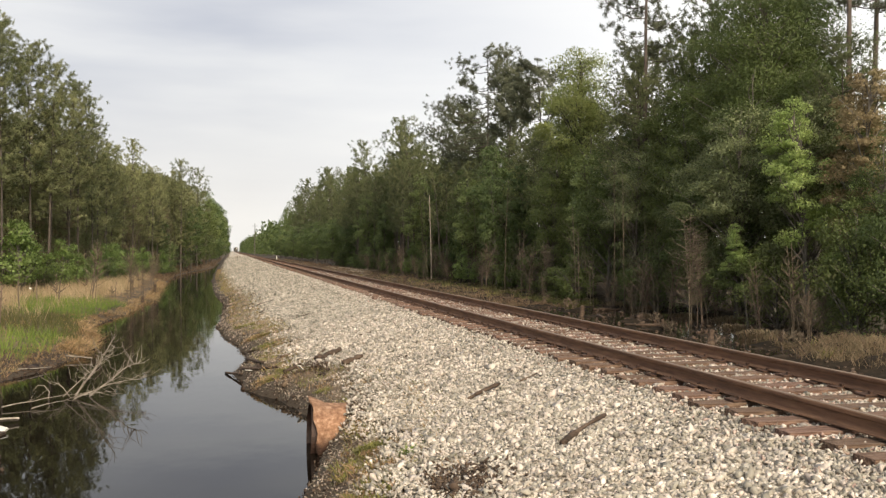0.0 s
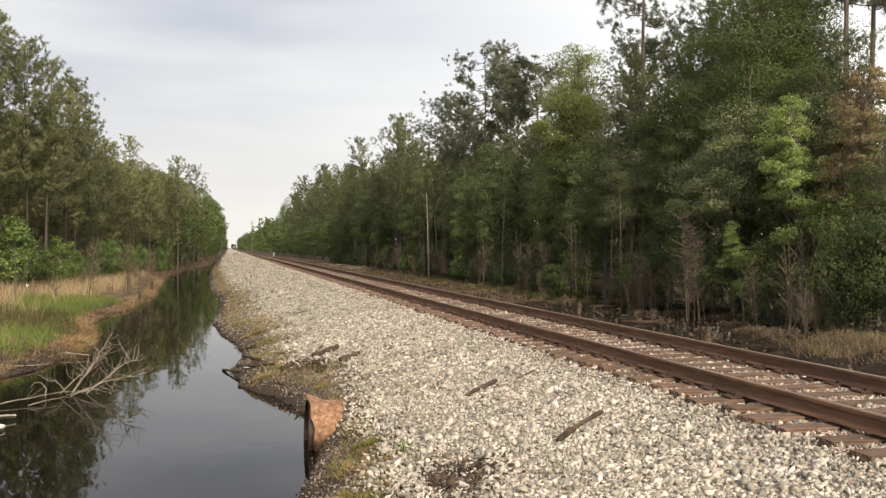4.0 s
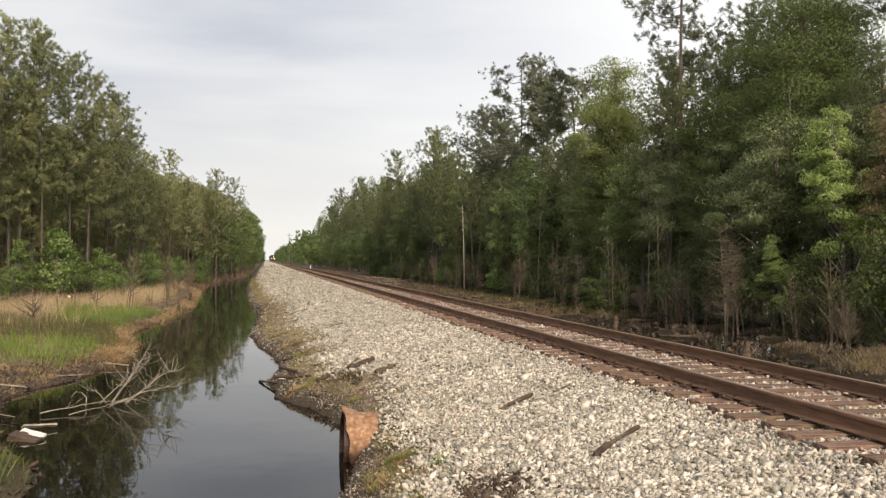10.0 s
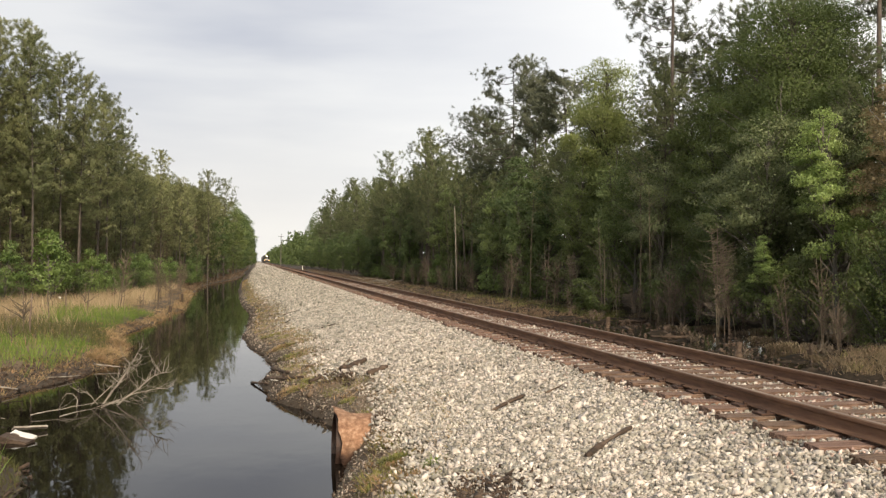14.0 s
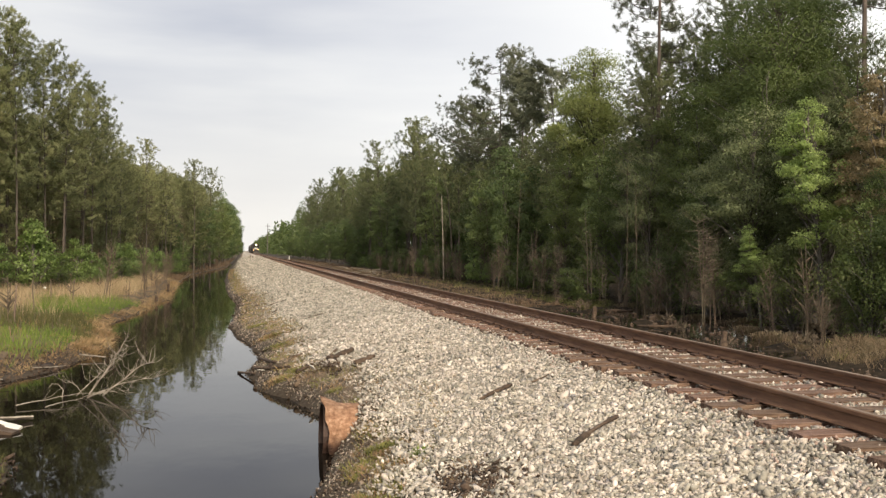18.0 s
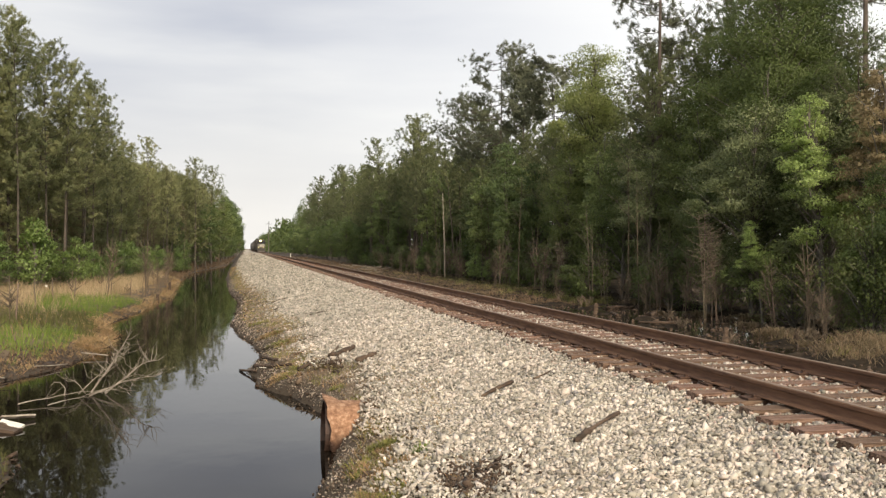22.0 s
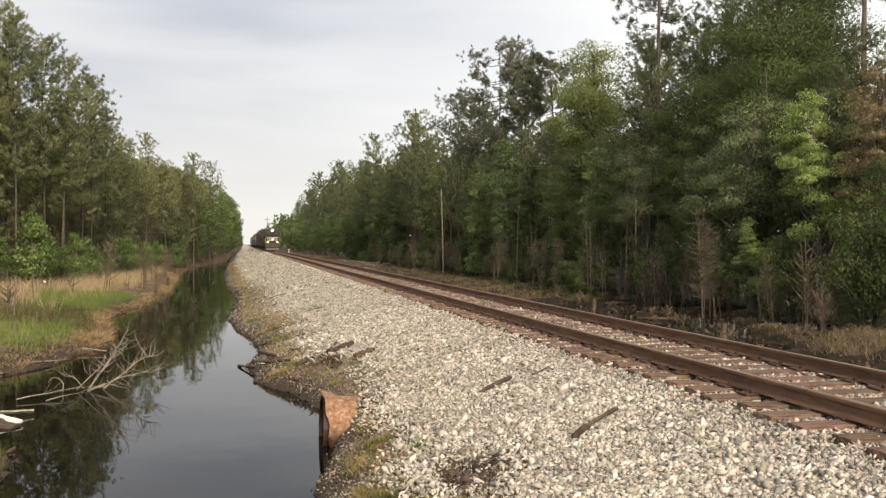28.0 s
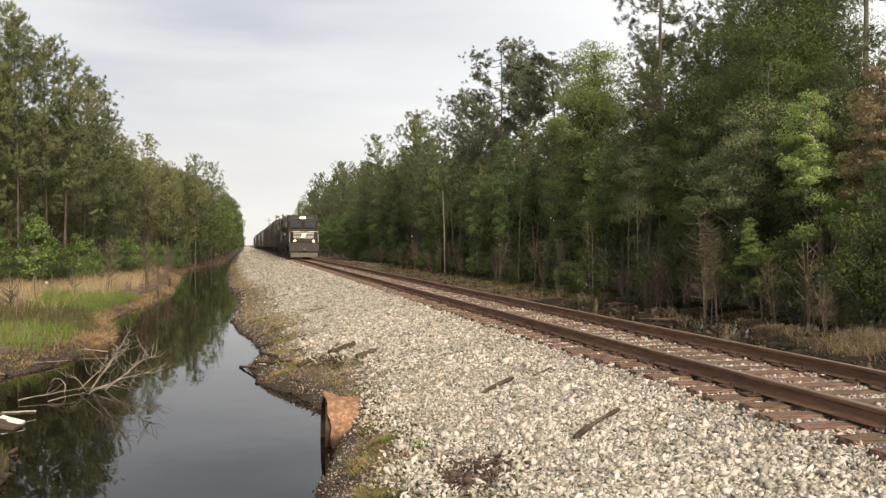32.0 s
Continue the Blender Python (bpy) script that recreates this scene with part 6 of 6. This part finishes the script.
    hood = part("hood", prism_bm([(-0.95, 1.62), (0.95, 1.62), (0.95, 3.95), (0.75, 4.2), (-0.75, 4.2), (-0.95, 3.95)], "y", 5.0, 20.6, 0.04), M["black_paint"], L)
    rad = part("radiator", prism_bm([(-0.95, 3.1), (0.95, 3.1), (1.52, 3.6), (1.52, 4.25), (1.1, 4.5), (-1.1, 4.5), (-1.52, 4.25), (-1.52, 3.6)], "y", 15.6, 20.3, 0.04), M["black_paint"], L, "flared radiator housing")
    for k in range(3):
        part("fan", cyl_bm(0.62, 0.12, "z", 24, at=(0, 16.5 + 1.4 * k, 4.54)), M["steel"], rad)
    part("exhaust_stack", box_bm(-0.3, 0.3, 11.0, 12.0, 4.2, 4.48, 0.04), M["steel"], hood)
    for k in range(10):
        for s in (-1, 1):
            part("hood_door", box_bm(-0.02, 0.02, 5.6 + k * 0.96, 6.48 + k * 0.96, 1.8, 3.6, 0.01), M["black_paint"], hood, at=pose(s * 0.965, 0, 0))
    part("air_intake", prism_bm([(-1.35, 3.3), (1.35, 3.3), (1.35, 4.1), (1.05, 4.4), (-1.05, 4.4), (-1.35, 4.1)], "y", 6.2, 9.2, 0.04), M["black_paint"], hood)
    tank = part("fuel_tank", prism_bm([(-1.35, 1.25), (1.35, 1.25), (1.35, 0.6), (1.0, 0.35), (-1.0, 0.35), (-1.35, 0.6)], "y", 8.2, 14.2, 0.05), M["black_paint"], L)
    part("air_tank", cyl_bm(0.2, 3.5, "y", 16, at=(-1.3, 16.0, 1.05)), M["steel"], L)
    part("horn", cyl_bm(0.08, 0.5, "y", 12, at=(0.5, 3.6, 4.55), radius2=0.16), M["steel"], cab)
    bogie(L, 4.2, 3, 1.85)
    bogie(L, 18.2, 3, 1.85)
    return L


def box_car(name, label, mat, length, height, category):
    c = tagged(new(name), label, category, "freight cars of the train")
    part("underframe", box_bm(-1.3, 1.3, 0.4, length - 0.4, 0.95, 1.15, 0.03), M["steel"], c)
    body = part("body", prism_bm([(-1.5, 1.15), (1.5, 1.15), (1.5, height - 0.25), (1.35, height - 0.05), (0, height), (-1.35, height - 0.05), (-1.5, height - 0.25)], "y", 0.5, length - 0.5, 0.03), M[mat], c)
    for s in (-1, 1):
        n = int(length / 0.95)
        for k in range(n):
            y = 0.7 + k * (length - 1.4) / (n - 1)
            if abs(y - length / 2) > 1.6:
                part("rib", box_bm(-0.03, 0.03, y - 0.05, y + 0.05, 1.2, height - 0.3), M[mat], body, at=pose(s * 1.52, 0, 0))
        d = part("door", box_bm(-0.03, 0.03, length / 2 - 1.5, length / 2 + 1.5, 1.25, height - 0.35, 0.01), M[mat], c, "corrugated sliding door", pose(s * 1.54, 0, 0))
        for k in range(4):
            part("door_bar", box_bm(-0.02, 0.02, length / 2 - 1.45, length / 2 + 1.45, 1.5 + k * 0.7, 1.56 + k * 0.7), M["steel"], d, at=pose(s * 0.03, 0, 0))
        part("ladder", box_bm(-0.02, 0.02, 0.6, 1.0, 1.0, height - 0.3), M["steel"], c, at=pose(s * 1.56, 0, 0))
    for k in range(9):
        part("end_rib", box_bm(-1.35, 1.35, 0.44, 0.52, 1.4 + k * (height - 1.9) / 9, 1.5 + k * (height - 1.9) / 9, 0.01), M[mat], body)
    part("coupler", box_bm(-0.14, 0.14, -0.05, length + 0.05, 0.75, 0.98, 0.03), M["steel"], c)
    bogie(c, 2.2, 2, 1.75)
    bogie(c, length - 2.2, 2, 1.75)
    return c


def hopper_car():
    c = tagged(new("hopper_car"), "pale grey covered hopper car with sloped ends", "freight car", "freight cars of the train")
    part("underframe", box_bm(-1.2, 1.2, 0.3, 15.7, 0.95, 1.15, 0.03), M["steel"], c)
    body = part("body", prism_bm([(3.2, 1.0), (12.8, 1.0), (15.0, 2.6), (15.0, 4.3), (14.6, 4.5), (1.4, 4.5), (1.0, 4.3), (1.0, 2.6)], "x", -1.5, 1.5, 0.1), M["hopper"], c)
    part("roof_walk", box_bm(-0.4, 0.4, 1.2, 14.8, 4.56, 4.62), M["steel"], c)
    for s in (-1, 1):
        for k in range(13):
            part("rib", box_bm(-0.04, 0.04, 1.6 + k * 1.06, 1.7 + k * 1.06, 2.6, 4.25), M["hopper"], body, at=pose(s * 1.53, 0, 0))
        part("ladder", box_bm(-0.02, 0.02, 0.5, 0.9, 1.0, 4.4), M["steel"], c, at=pose(s * 1.45, 0, 0))
        part("post", box_bm(-0.05, 0.05, 0.4, 0.5, 1.1, 4.2), M["steel"], c, at=pose(s * 1.3, 0, 0))
    part("coupler", box_bm(-0.14, 0.14, -0.05, 16.05, 0.75, 0.98, 0.03), M["steel"], c)
    bogie(c, 2.0, 2, 1.75)
    bogie(c, 14.0, 2, 1.75)
    return c


TRAIN = []


def build_train():
    loco = locomotive()
    TRAIN.append((loco, 0.0))
    second = copy_thing(loco, Matrix.Identity(4))
    second["label"] = "black diesel locomotive coupled behind the leading one"
    for o in second.children_recursive:
        if o.name.startswith(("headlamp", "lens")):
            o.data = o.data.copy()
            o.data.materials[0] = M["glass"]
            o["label"] = "unlit lamp glass"
    TRAIN.append((second, 22.4))
    at = 44.8
    grey = hopper_car()
    box = box_car("box_car", "weathered brown steel box car", "boxcar", 16.6, 4.7, "freight car")
    tall = box_car("box_car", "tall dark grey box car", "boxcar_dark", 18.6, 5.1, "freight car")
    first = {}
    for k in ("tall", "box", "tall", "tall", "box", "grey", "tall", "tall", "grey", "box", "tall", "box", "tall", "grey", "grey", "box", "tall", "box", "tall"):
        proto, ln = {"grey": (grey, 16.1), "tall": (tall, 18.7), "box": (box, 16.7)}[k]
        ob = proto if k not in first else copy_thing(proto, Matrix.Identity(4))
        first[k] = True
        TRAIN.append((ob, at))
        at += ln


build_train()

# ---- what moves ----
FRONT_AT_END, SPEED, SLOWING = 93.4, 23.3, 0.15


def motions():
    for ob, back in TRAIN:
        walk(ob, [(float(t), pose(0, FRONT_AT_END + SPEED * (32.0 - t) + SLOWING * (32.0 - t) ** 2 + back, 0.2025)) for t in range(33)])


motions()
